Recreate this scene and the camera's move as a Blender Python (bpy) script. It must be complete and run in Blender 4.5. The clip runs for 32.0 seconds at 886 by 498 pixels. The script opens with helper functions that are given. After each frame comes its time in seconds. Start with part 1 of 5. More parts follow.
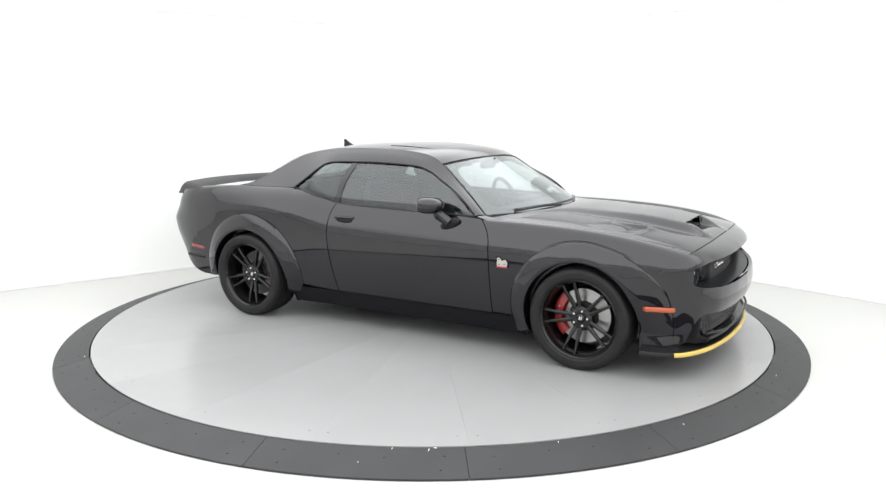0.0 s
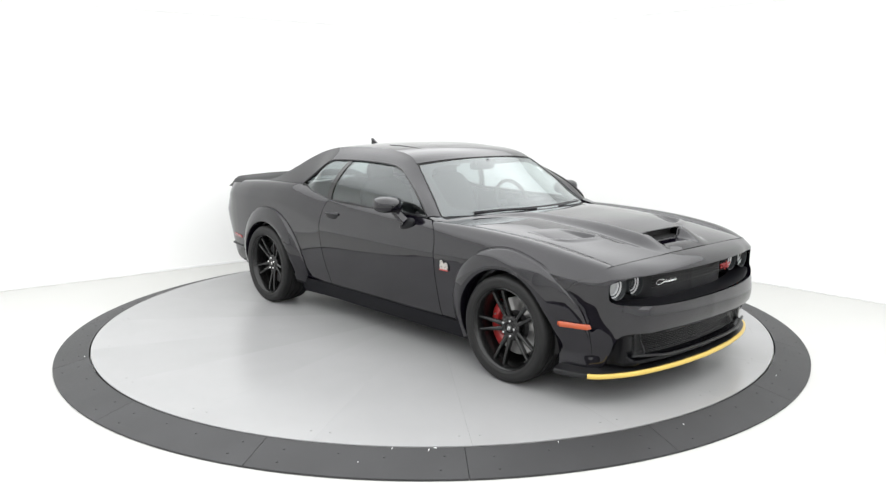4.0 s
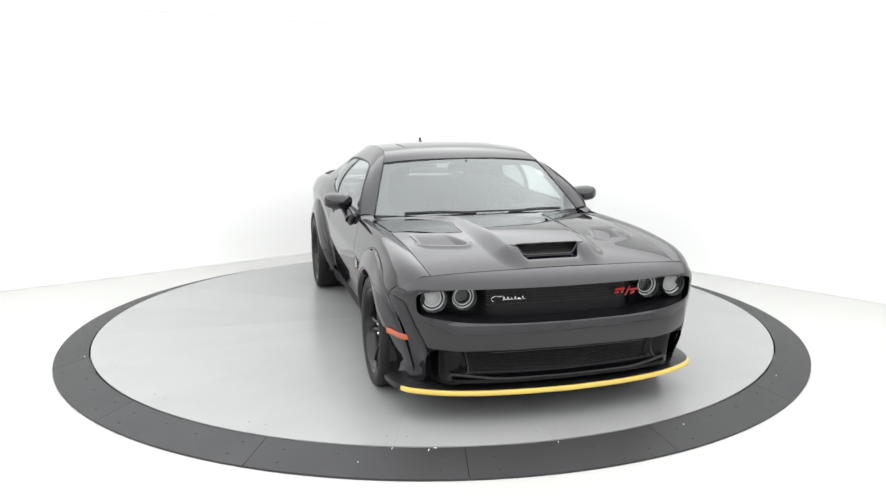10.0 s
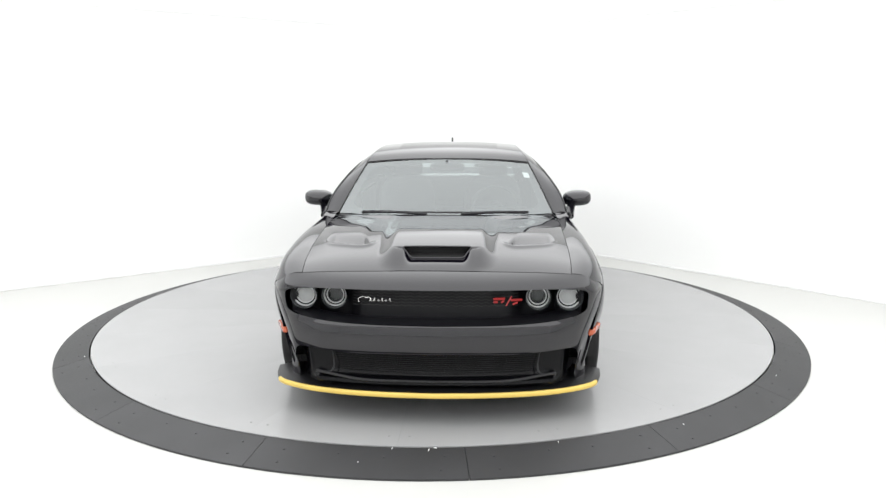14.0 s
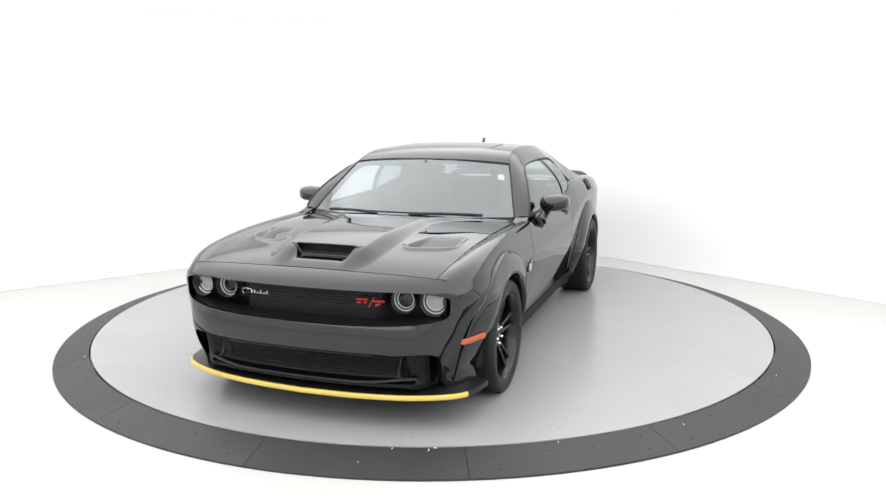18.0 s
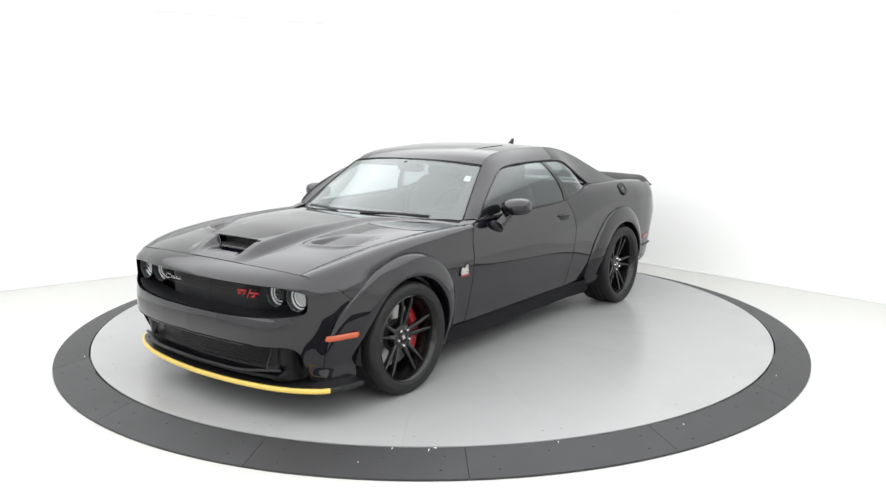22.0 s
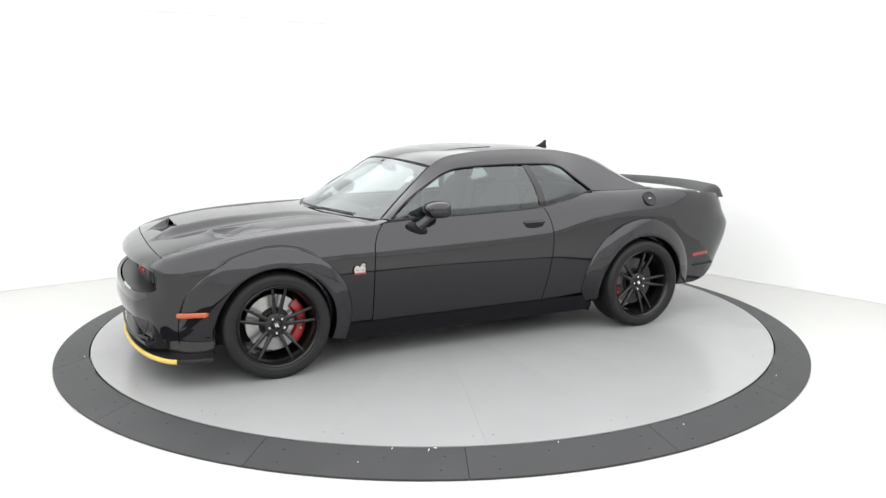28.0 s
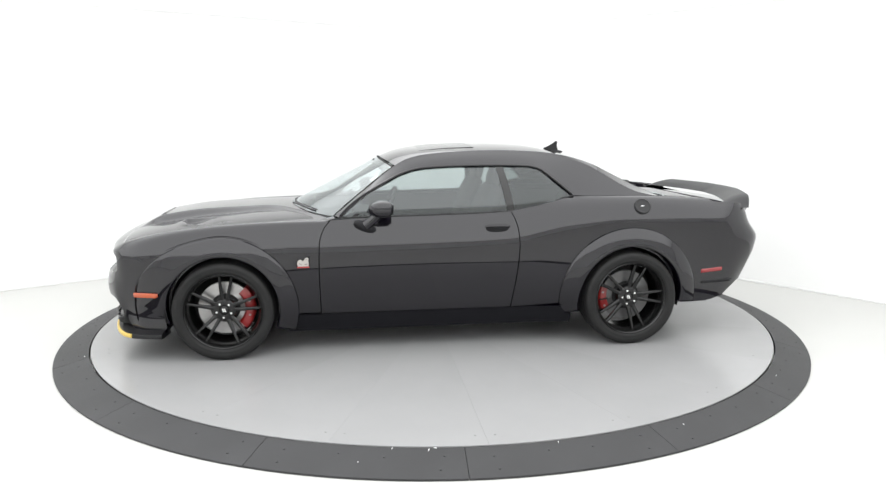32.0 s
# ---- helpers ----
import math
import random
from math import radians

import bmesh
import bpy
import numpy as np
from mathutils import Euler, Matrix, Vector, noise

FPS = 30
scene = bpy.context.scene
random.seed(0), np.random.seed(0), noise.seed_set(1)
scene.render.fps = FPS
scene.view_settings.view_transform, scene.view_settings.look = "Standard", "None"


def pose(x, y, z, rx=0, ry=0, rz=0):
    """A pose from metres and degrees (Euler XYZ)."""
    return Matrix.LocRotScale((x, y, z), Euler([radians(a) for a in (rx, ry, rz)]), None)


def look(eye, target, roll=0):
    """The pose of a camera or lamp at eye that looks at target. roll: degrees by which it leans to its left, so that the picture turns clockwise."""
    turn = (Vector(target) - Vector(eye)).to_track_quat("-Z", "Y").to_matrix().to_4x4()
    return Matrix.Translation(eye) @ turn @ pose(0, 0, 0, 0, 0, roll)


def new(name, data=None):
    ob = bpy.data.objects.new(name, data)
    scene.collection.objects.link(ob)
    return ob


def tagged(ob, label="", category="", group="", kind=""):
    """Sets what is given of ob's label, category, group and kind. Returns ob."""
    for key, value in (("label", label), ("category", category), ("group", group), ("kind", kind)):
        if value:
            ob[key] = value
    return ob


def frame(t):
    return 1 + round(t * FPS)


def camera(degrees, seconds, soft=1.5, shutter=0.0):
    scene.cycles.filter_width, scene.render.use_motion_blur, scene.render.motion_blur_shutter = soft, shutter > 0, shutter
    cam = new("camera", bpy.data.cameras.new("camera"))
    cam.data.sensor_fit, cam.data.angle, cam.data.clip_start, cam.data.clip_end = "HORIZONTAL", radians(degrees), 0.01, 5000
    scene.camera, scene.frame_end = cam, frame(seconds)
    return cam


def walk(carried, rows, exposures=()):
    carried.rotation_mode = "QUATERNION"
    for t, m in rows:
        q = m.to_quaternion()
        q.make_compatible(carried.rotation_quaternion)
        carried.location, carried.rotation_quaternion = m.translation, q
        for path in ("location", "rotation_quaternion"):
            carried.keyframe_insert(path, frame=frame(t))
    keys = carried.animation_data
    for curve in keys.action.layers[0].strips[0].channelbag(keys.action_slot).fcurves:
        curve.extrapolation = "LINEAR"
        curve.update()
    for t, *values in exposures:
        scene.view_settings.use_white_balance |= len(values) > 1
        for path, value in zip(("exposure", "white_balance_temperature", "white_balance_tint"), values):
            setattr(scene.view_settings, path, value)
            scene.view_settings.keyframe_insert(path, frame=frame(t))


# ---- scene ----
OX, OY, TABLE_H = 1.614, 0.134, 0.069
R_DISC, R_SKIRT = 2.725, 2.976


def heading(t):
    """Degrees by which the turntable has turned at t seconds."""
    return -30.96 - 4.434 * t


cam = camera(60.17, 32.0, soft=1.4)
EYE = Vector((0.0, -6.466, 1.780))
yaw, pitch = radians(0.719), radians(10.104)
AIM = EYE + Vector((math.sin(yaw) * math.cos(pitch), math.cos(yaw) * math.cos(pitch), -math.sin(pitch)))
walk(cam, [(0.0, look(EYE, AIM, -0.12)), (32.0, look(EYE, AIM, -0.12))], exposures=[(0.0, 0.0), (32.0, 0.0)])

# ---- world and light ----
world = bpy.data.worlds.new("world")
scene.world = world
world.use_nodes = True
world.node_tree.nodes["Background"].inputs[0].default_value = (0.9, 0.95, 1.0, 1)
world.node_tree.nodes["Background"].inputs[1].default_value = 0.3
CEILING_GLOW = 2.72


# ---- materials ----
def mat(name, color, rough=0.5, metal=0.0, **kw):
    m = bpy.data.materials.new(name)
    m.use_nodes = True
    b = m.node_tree.nodes["Principled BSDF"]
    b.inputs["Base Color"].default_value = (*color, 1)
    b.inputs["Roughness"].default_value = rough
    b.inputs["Metallic"].default_value = metal
    for k, v in kw.items():
        b.inputs[k.replace("_", " ")].default_value = v
    return m


def nd(m, kind, **kw):
    n = m.node_tree.nodes.new(kind)
    for k, v in kw.items():
        n.inputs[k.replace("_", " ")].default_value = v
    return n


def wear(m, scale, amount, fine=0.0, fine_scale=200.0, rough=(0, 0), stretch=None):
    """Two scales of variation in colour, with fine relief and uneven gloss."""
    t = m.node_tree
    b = t.nodes["Principled BSDF"]
    co = nd(m, "ShaderNodeTexCoord")
    src = co.outputs["Object"]
    if stretch:
        mp = nd(m, "ShaderNodeMapping", Scale=stretch)
        t.links.new(src, mp.inputs["Vector"])
        src = mp.outputs["Vector"]
    big, small = nd(m, "ShaderNodeTexNoise", Scale=scale, Detail=5.0), nd(m, "ShaderNodeTexNoise", Scale=fine_scale, Detail=2.0)
    t.links.new(src, big.inputs["Vector"])
    t.links.new(src, small.inputs["Vector"])
    ramp = nd(m, "ShaderNodeMapRange", From_Min=0.15, From_Max=0.85, To_Min=1.0 - 1.6 * amount, To_Max=1.0 + 1.6 * amount)
    t.links.new(big.outputs["Fac"], ramp.inputs["Value"])
    mul = nd(m, "ShaderNodeMix")
    mul.data_type, mul.blend_type = "RGBA", "MULTIPLY"
    mul.inputs[0].default_value = 1.0
    mul.inputs[6].default_value = b.inputs["Base Color"].default_value
    t.links.new(ramp.outputs["Result"], mul.inputs[7])
    t.links.new(mul.outputs[2], b.inputs["Base Color"])
    if fine:
        bump = nd(m, "ShaderNodeBump", Strength=fine, Distance=0.002)
        t.links.new(small.outputs["Fac"], bump.inputs["Height"])
        t.links.new(bump.outputs["Normal"], b.inputs["Normal"])
    if rough[1]:
        rr = nd(m, "ShaderNodeMapRange", From_Min=0.15, From_Max=0.85, To_Min=rough[0], To_Max=rough[1])
        t.links.new(big.outputs["Fac"], rr.inputs["Value"])
        t.links.new(rr.outputs["Result"], b.inputs["Roughness"])
    return m


def glass(name, tint, ior=1.9, rough=0.0, least=0.42):
    m = bpy.data.materials.new(name)
    m.use_nodes = True
    t = m.node_tree
    t.nodes.remove(t.nodes["Principled BSDF"])
    tr, gl, mx = nd(m, "ShaderNodeBsdfTransparent", Color=(*tint, 1)), nd(m, "ShaderNodeBsdfGlossy", Roughness=rough), nd(m, "ShaderNodeMixShader")
    lw, pw, ml, ad = nd(m, "ShaderNodeLayerWeight", Blend=0.5), nd(m, "ShaderNodeMath"), nd(m, "ShaderNodeMath"), nd(m, "ShaderNodeMath")
    f0 = ((ior - 1) / (ior + 1)) ** 2
    pw.operation, ml.operation, ad.operation = "POWER", "MULTIPLY", "ADD"
    pw.inputs[1].default_value, ml.inputs[1].default_value, ad.inputs[1].default_value = 4.5, 1 - f0, f0
    t.links.new(lw.outputs["Facing"], pw.inputs[0])
    t.links.new(pw.outputs[0], ml.inputs[0])
    t.links.new(ml.outputs[0], ad.inputs[0])
    mxm, dv = nd(m, "ShaderNodeMath"), nd(m, "ShaderNodeMath")
    mxm.operation, dv.operation = "MAXIMUM", "DIVIDE"
    mxm.inputs[1].default_value = dv.inputs[1].default_value = least
    dv.use_clamp = True
    t.links.new(ad.outputs[0], mxm.inputs[0])
    t.links.new(ad.outputs[0], dv.inputs[0])
    t.links.new(mxm.outputs[0], mx.inputs[0])
    tn = nd(m, "ShaderNodeMix")
    tn.data_type, tn.blend_type = "RGBA", "MULTIPLY"
    tn.inputs[0].default_value = 1.0
    tn.inputs[6].default_value = (0.95, 0.995, 1.0, 1)
    t.links.new(dv.outputs[0], tn.inputs[7])
    t.links.new(tn.outputs[2], gl.inputs["Color"])
    t.links.new(tr.outputs[0], mx.inputs[1])
    t.links.new(gl.outputs[0], mx.inputs[2])
    t.links.new(mx.outputs[0], t.nodes["Material Output"].inputs[0])
    return m


def glow(name, color, strength):
    m = mat(name, (0.0, 0.0, 0.0), 0.9, Specular_IOR_Level=0.0)
    b = m.node_tree.nodes["Principled BSDF"]
    b.inputs["Emission Color"].default_value = (*color, 1)
    b.inputs["Emission Strength"].default_value = strength
    return m


PAINT = mat("black_paint", (0.0028, 0.0021, 0.0046), 0.4, 0.0, Coat_Weight=1.0, Coat_Roughness=0.012, Coat_IOR=1.61, Specular_IOR_Level=0.0)
wear(PAINT, 2.0, 0.12, 0.01, 900.0)
GLOSS_BLACK = mat("gloss_black", (0.01, 0.01, 0.01), 0.12)
LOWER_BLACK = mat("dark_fascia_plastic", (0.006, 0.006, 0.0075), 0.36, Specular_IOR_Level=0.24)
FASCIA_BLACK = mat("lower_fascia_plastic", (0.0028, 0.0028, 0.0036), 0.2, Specular_IOR_Level=0.17)
GRILLE_BLACK = mat("grille_bar_plastic", (0.004, 0.004, 0.0045), 0.5, Specular_IOR_Level=0.16)
SKIRT_BLACK = mat("skirt_plastic", (0.007, 0.007, 0.009), 0.5, Specular_IOR_Level=0.12)
SATIN = wear(mat("satin_black_plastic", (0.008, 0.008, 0.009), 0.4, Specular_IOR_Level=0.4), 8.0, 0.15, 0.04, 700.0)
MATT = mat("matt_black", (0.013, 0.013, 0.013), 0.8)
RUBBER = wear(mat("tyre_rubber", (0.009, 0.009, 0.009), 0.58, Specular_IOR_Level=0.32), 12.0, 0.2, 0.06, 300.0)
RIM = mat("satin_black_wheel", (0.006, 0.006, 0.006), 0.2, Specular_IOR_Level=0.42)
STEEL = wear(mat("brake_steel", (0.36, 0.355, 0.35), 0.3, 1.0), 20.0, 0.1)
CHROME = mat("chrome", (0.85, 0.85, 0.85), 0.12, 1.0)
RED = mat("red_caliper_paint", (0.26, 0.012, 0.012), 0.32, Coat_Weight=0.5)
YELLOW = wear(mat("yellow_guard_plastic", (0.66, 0.475, 0.11), 0.4), 5.0, 0.06)
ORANGE = mat("amber_marker_lens", (0.40, 0.070, 0.018), 0.2, Coat_Weight=0.6)
REDLENS = mat("red_marker_lens", (0.22, 0.012, 0.014), 0.2, Coat_Weight=0.6)
DARK_STEEL = wear(mat("dark_brake_steel", (0.13, 0.13, 0.13), 0.4, 1.0), 20.0, 0.1)
BADGE_RED = mat("badge_red", (0.36, 0.025, 0.025), 0.35)
BADGE_WHITE = mat("badge_white", (0.40, 0.38, 0.35), 0.35)
LAMP_WHITE = mat("lamp_reflector", (0.8, 0.81, 0.82), 0.25, 0.2)
LAMP_GREY = mat("lamp_lens_grey", (0.46, 0.47, 0.47), 0.2)
LAMP_DARK = mat("lamp_bowl_dark", (0.03, 0.033, 0.035), 0.15)
SCREEN = glass("windscreen_glass", (0.90, 0.97, 0.97), 2.25, least=0.46)
SIDE_GLASS = glass("side_window_glass", (0.84, 0.92, 0.91), 1.85, least=0.36)
TINTED = glass("tinted_glass", (0.66, 0.74, 0.73), 1.72, least=0.5)
LENS = glass("lamp_cover_glass", (0.97, 0.97, 0.97), 1.3, least=0.12)
TRIM = wear(mat("interior_black_trim", (0.02, 0.02, 0.021), 0.6), 10.0, 0.15, 0.03, 400.0)
CLOTH = wear(mat("seat_cloth", (0.022, 0.022, 0.024), 0.85), 14.0, 0.2, 0.03, 500.0)
PAPER = mat("paper_white", (0.8, 0.8, 0.78), 0.6)
MIRROR = mat("mirror", (0.9, 0.9, 0.9), 0.02, 1.0)

WALL = wear(mat("white_wall_paint", (0.835, 0.837, 0.830), 0.75), 0.7, 0.008, 0.05, 250.0)
GREY_WALL = wear(mat("pale_grey_wall_paint", (0.835, 0.837, 0.833), 0.75), 0.7, 0.008, 0.05, 250.0)
FLOOR = wear(mat("white_floor_paint", (0.50, 0.50, 0.483), 0.42), 0.9, 0.04, 0.03, 60.0, rough=(0.36, 0.5))
DISC = wear(mat("grey_disc_paint", (0.305, 0.305, 0.306), 0.3, Specular_IOR_Level=0.3), 1.2, 0.045, 0.02, 80.0, rough=(0.19, 0.26))
SKIRT = wear(mat("dark_grey_ramp_rubber", (0.022, 0.022, 0.0235), 0.55), 3.0, 0.16, 0.25, 260.0)
def by_piece(m, amount):
    """Each piece a little lighter or darker than the next."""
    t = m.node_tree
    b = t.nodes["Principled BSDF"]
    info = nd(m, "ShaderNodeObjectInfo")
    rr = nd(m, "ShaderNodeMapRange", To_Min=1.0 - amount, To_Max=1.0 + amount)
    t.links.new(info.outputs["Random"], rr.inputs["Value"])
    mul = nd(m, "ShaderNodeMix")
    mul.data_type, mul.blend_type = "RGBA", "MULTIPLY"
    mul.inputs[0].default_value = 1.0
    t.links.new(b.inputs["Base Color"].links[0].from_socket, mul.inputs[6])
    t.links.new(rr.outputs["Result"], mul.inputs[7])
    t.links.new(mul.outputs[2], b.inputs["Base Color"])


by_piece(SKIRT, 0.14)
by_piece(DISC, 0.02)
BOLT = mat("grey_bolt", (0.18, 0.18, 0.18), 0.5)
CHIP = mat("white_paint_chip", (0.85, 0.85, 0.85), 0.5)
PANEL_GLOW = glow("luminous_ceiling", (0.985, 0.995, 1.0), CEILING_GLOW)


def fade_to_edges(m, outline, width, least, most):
    """Emission weakens towards the outline, added to soften the ceiling's edge in reflections."""
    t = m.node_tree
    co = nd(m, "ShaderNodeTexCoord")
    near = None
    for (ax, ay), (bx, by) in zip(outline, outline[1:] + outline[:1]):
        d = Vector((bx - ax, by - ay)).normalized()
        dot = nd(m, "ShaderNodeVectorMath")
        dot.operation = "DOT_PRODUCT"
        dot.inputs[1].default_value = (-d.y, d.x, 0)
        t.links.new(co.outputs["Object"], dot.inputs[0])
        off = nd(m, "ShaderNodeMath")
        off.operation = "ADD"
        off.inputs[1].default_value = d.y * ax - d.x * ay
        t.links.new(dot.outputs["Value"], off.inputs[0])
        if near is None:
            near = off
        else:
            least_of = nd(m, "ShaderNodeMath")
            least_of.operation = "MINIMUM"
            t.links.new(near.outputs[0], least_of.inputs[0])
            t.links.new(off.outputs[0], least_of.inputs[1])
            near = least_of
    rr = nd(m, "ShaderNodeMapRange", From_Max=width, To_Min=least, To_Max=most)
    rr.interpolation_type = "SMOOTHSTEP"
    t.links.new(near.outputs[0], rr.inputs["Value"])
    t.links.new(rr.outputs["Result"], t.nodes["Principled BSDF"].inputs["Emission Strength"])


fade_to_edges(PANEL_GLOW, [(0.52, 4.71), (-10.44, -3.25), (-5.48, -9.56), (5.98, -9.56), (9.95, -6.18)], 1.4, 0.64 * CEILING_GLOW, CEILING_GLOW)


# ---- mesh helpers ----
def mesh_ob(name, verts, faces, material, parent=None, label="", smooth=True, loc=None):
    me = bpy.data.meshes.new(name)
    me.from_pydata([tuple(map(float, v)) for v in verts], [], [tuple(int(i) for i in f) for f in faces])
    me.materials.append(material)
    me.polygons.foreach_set("use_smooth", [smooth] * len(me.polygons))
    if smooth:
        me.set_sharp_from_angle(angle=radians(38))
    me.update()
    ob = new(name, me)
    if parent:
        ob.parent = parent
    if loc:
        ob.location = loc
    return tagged(ob, label)


CAR = None


def part(name, geo, material, parent=None, label="", smooth=True):
    """One mesh under the car, or under one of its parts; geo is (verts, faces)."""
    top = parent is None
    return mesh_ob(name, geo[0], geo[1], material, CAR if top else parent, label, smooth, (OX, OY, 0) if top else None)


def join(*geos):
    verts, faces = [], []
    for v, f in geos:
        n = len(verts)
        verts += [tuple(p) for p in v]
        faces += [tuple(i + n for i in q) for q in f]
    return verts, faces


def mirrored(geo):
    return [(p[0], -p[1], p[2]) for p in geo[0]], [tuple(reversed(f)) for f in geo[1]]


def moved(geo, m):
    return [tuple(m @ Vector(p)) for p in geo[0]], geo[1]


def pch(x, xs, ys):
    """Monotone cubic interpolation."""
    xs, ys, x = np.asarray(xs, float), np.asarray(ys, float), np.asarray(x, float)
    if xs[0] > xs[-1]:
        xs, ys = xs[::-1], ys[::-1]
    h, d = np.diff(xs), np.diff(ys) / np.diff(xs)
    m = np.zeros(len(xs))
    m[0], m[-1] = d[0], d[-1]
    for i in range(1, len(xs) - 1):
        if d[i - 1] * d[i] > 0:
            w1, w2 = 2 * h[i] + h[i - 1], h[i] + 2 * h[i - 1]
            m[i] = (w1 + w2) / (w1 / d[i - 1] + w2 / d[i])
    xc = np.clip(x, xs[0], xs[-1])
    i = np.clip(np.searchsorted(xs, xc) - 1, 0, len(h) - 1)
    t = (xc - xs[i]) / h[i]
    return (ys[i] * (1 + 2 * t) * (1 - t) ** 2 + m[i] * h[i] * t * (1 - t) ** 2 + ys[i + 1] * t * t * (3 - 2 * t) - m[i + 1] * h[i] * t * t * (1 - t))


def spline(points, n):
    """n points along a smooth curve through points, evenly by length."""
    p = np.array(points, float)
    s = np.r_[0, np.cumsum(np.linalg.norm(np.diff(p, axis=0), axis=1))]
    q = np.linspace(0, s[-1], n)
    q2 = np.stack([pch(q, s, p[:, k]) for k in range(p.shape[1])], 1)
    return q2


def smooth(t):
    t = np.clip(t, 0, 1)
    return t * t * (3 - 2 * t)


def sheet(P, depth=0.016, flip=False, holes=None, rim=True):
    """A panel from a grid of points, with its edges turned in by depth."""
    P = np.asarray(P, float)
    nu, nv = P.shape[:2]
    verts = P.reshape(-1, 3).tolist()
    faces = []
    for i in range(nu - 1):
        for j in range(nv - 1):
            f = (i * nv + j, (i + 1) * nv + j, (i + 1) * nv + j + 1, i * nv + j + 1)
            if holes is not None and holes(P[i:i + 2, j:j + 2].reshape(4, 3).mean(0)):
                continue
            faces.append(f[::-1] if flip else f)
    if rim and depth:
        du, dv = np.gradient(P, axis=0), np.gradient(P, axis=1)
        n = np.cross(du, dv)
        n /= np.linalg.norm(n, axis=2)[..., None] + 1e-12
        if flip:
            n = -n
        loop = [(i, 0) for i in range(nu)] + [(nu - 1, j) for j in range(1, nv)] + [(i, nv - 1) for i in range(nu - 2, -1, -1)] + [(0, j) for j in range(nv - 2, 0, -1)]
        k = len(verts)
        for i, j in loop:
            verts.append(P[i, j].tolist())
            verts.append((P[i, j] - depth * n[i, j]).tolist())
        L = len(loop)
        for a in range(L):
            b = (a + 1) % L
            f = (k + 2 * a, k + 2 * a + 1, k + 2 * b + 1, k + 2 * b)
            faces.append(f[::-1] if flip else f)
    return verts, faces


def tube(points, radius, n=8, closed=False, squash=1.0):
    """A round bar along points; radius may be a list."""
    p = np.array(points, float)
    r = np.broadcast_to(np.asarray(radius, float), (len(p),))
    verts, faces = [], []
    for i in range(len(p)):
        a, b = p[max(i - 1, 0)], p[min(i + 1, len(p) - 1)]
        if closed:
            a, b = p[i - 1], p[(i + 1) % len(p)]
        d = (b - a) / (np.linalg.norm(b - a) + 1e-12)
        u = np.cross(d, (0, 0, 1.0) if abs(d[2]) < 0.9 else (1.0, 0, 0))
        u /= np.linalg.norm(u)
        w = np.cross(d, u)
        for k in range(n):
            t = 2 * math.pi * k / n
            verts.append(p[i] + r[i] * (math.cos(t) * u + squash * math.sin(t) * w))
    m = len(p) if closed else len(p) - 1
    for i in range(m):
        j = (i + 1) % len(p)
        for k in range(n):
            l = (k + 1) % n
            faces.append((i * n + k, i * n + l, j * n + l, j * n + k))
    if not closed:
        faces += [tuple(range(n))[::-1], tuple((len(p) - 1) * n + k for k in range(n))]
    return verts, faces


def lathe(profile, n=48, axis="y"):
    """Turn (radius, along) points about the y axis."""
    verts, faces = [], []
    for r, a in profile:
        for k in range(n):
            t = 2 * math.pi * k / n
            verts.append((r * math.cos(t), a, r * math.sin(t)))
    for i in range(len(profile) - 1):
        for k in range(n):
            l = (k + 1) % n
            faces.append((i * n + k, i * n + l, (i + 1) * n + l, (i + 1) * n + k))
    return verts, faces


def block(x0, x1, y0, y1, z0, z1, bevel=0.01):
    bm = bmesh.new()
    bmesh.ops.create_cube(bm, size=1.0, matrix=Matrix.LocRotScale(((x0 + x1) / 2, (y0 + y1) / 2, (z0 + z1) / 2), None, (x1 - x0, y1 - y0, z1 - z0)))
    if bevel:
        bmesh.ops.bevel(bm, geom=bm.edges[:], offset=bevel, segments=2, affect="EDGES", profile=0.6)
    bm.verts.index_update()
    geo = [tuple(v.co) for v in bm.verts], [tuple(v.index for v in f.verts) for f in bm.faces]
    bm.free()
    return geo


def ball(cx, cy, cz, rx, ry, rz, nu=16, nv=12, shape=1.0):
    """A rounded lump; shape below 1 makes it boxier."""
    verts, faces = [], []

    def sp(v):
        return math.copysign(abs(v) ** shape, v)
    for i in range(nv + 1):
        a = math.pi * i / nv - math.pi / 2
        for k in range(nu):
            t = 2 * math.pi * k / nu
            verts.append((cx + rx * sp(math.cos(a)) * sp(math.cos(t)), cy + ry * sp(math.cos(a)) * sp(math.sin(t)), cz + rz * sp(math.sin(a))))
    for i in range(nv):
        for k in range(nu):
            l = (k + 1) % nu
            faces.append((i * nu + k, i * nu + l, (i + 1) * nu + l, (i + 1) * nu + k))
    return verts, faces


def prism(poly, a0, a1, axis="y"):
    """A flat outline, given as pairs, given thickness along an axis."""
    n = len(poly)

    def at(p, a):
        return {"y": (p[0], a, p[1]), "x": (a, p[0], p[1]), "z": (p[0], p[1], a)}[axis]
    verts = [at(p, a0) for p in poly] + [at(p, a1) for p in poly]
    faces = [tuple(range(n)), tuple(range(2 * n - 1, n - 1, -1))] + [(i, i + n, (i + 1) % n + n, (i + 1) % n) for i in range(n)]
    return verts, faces


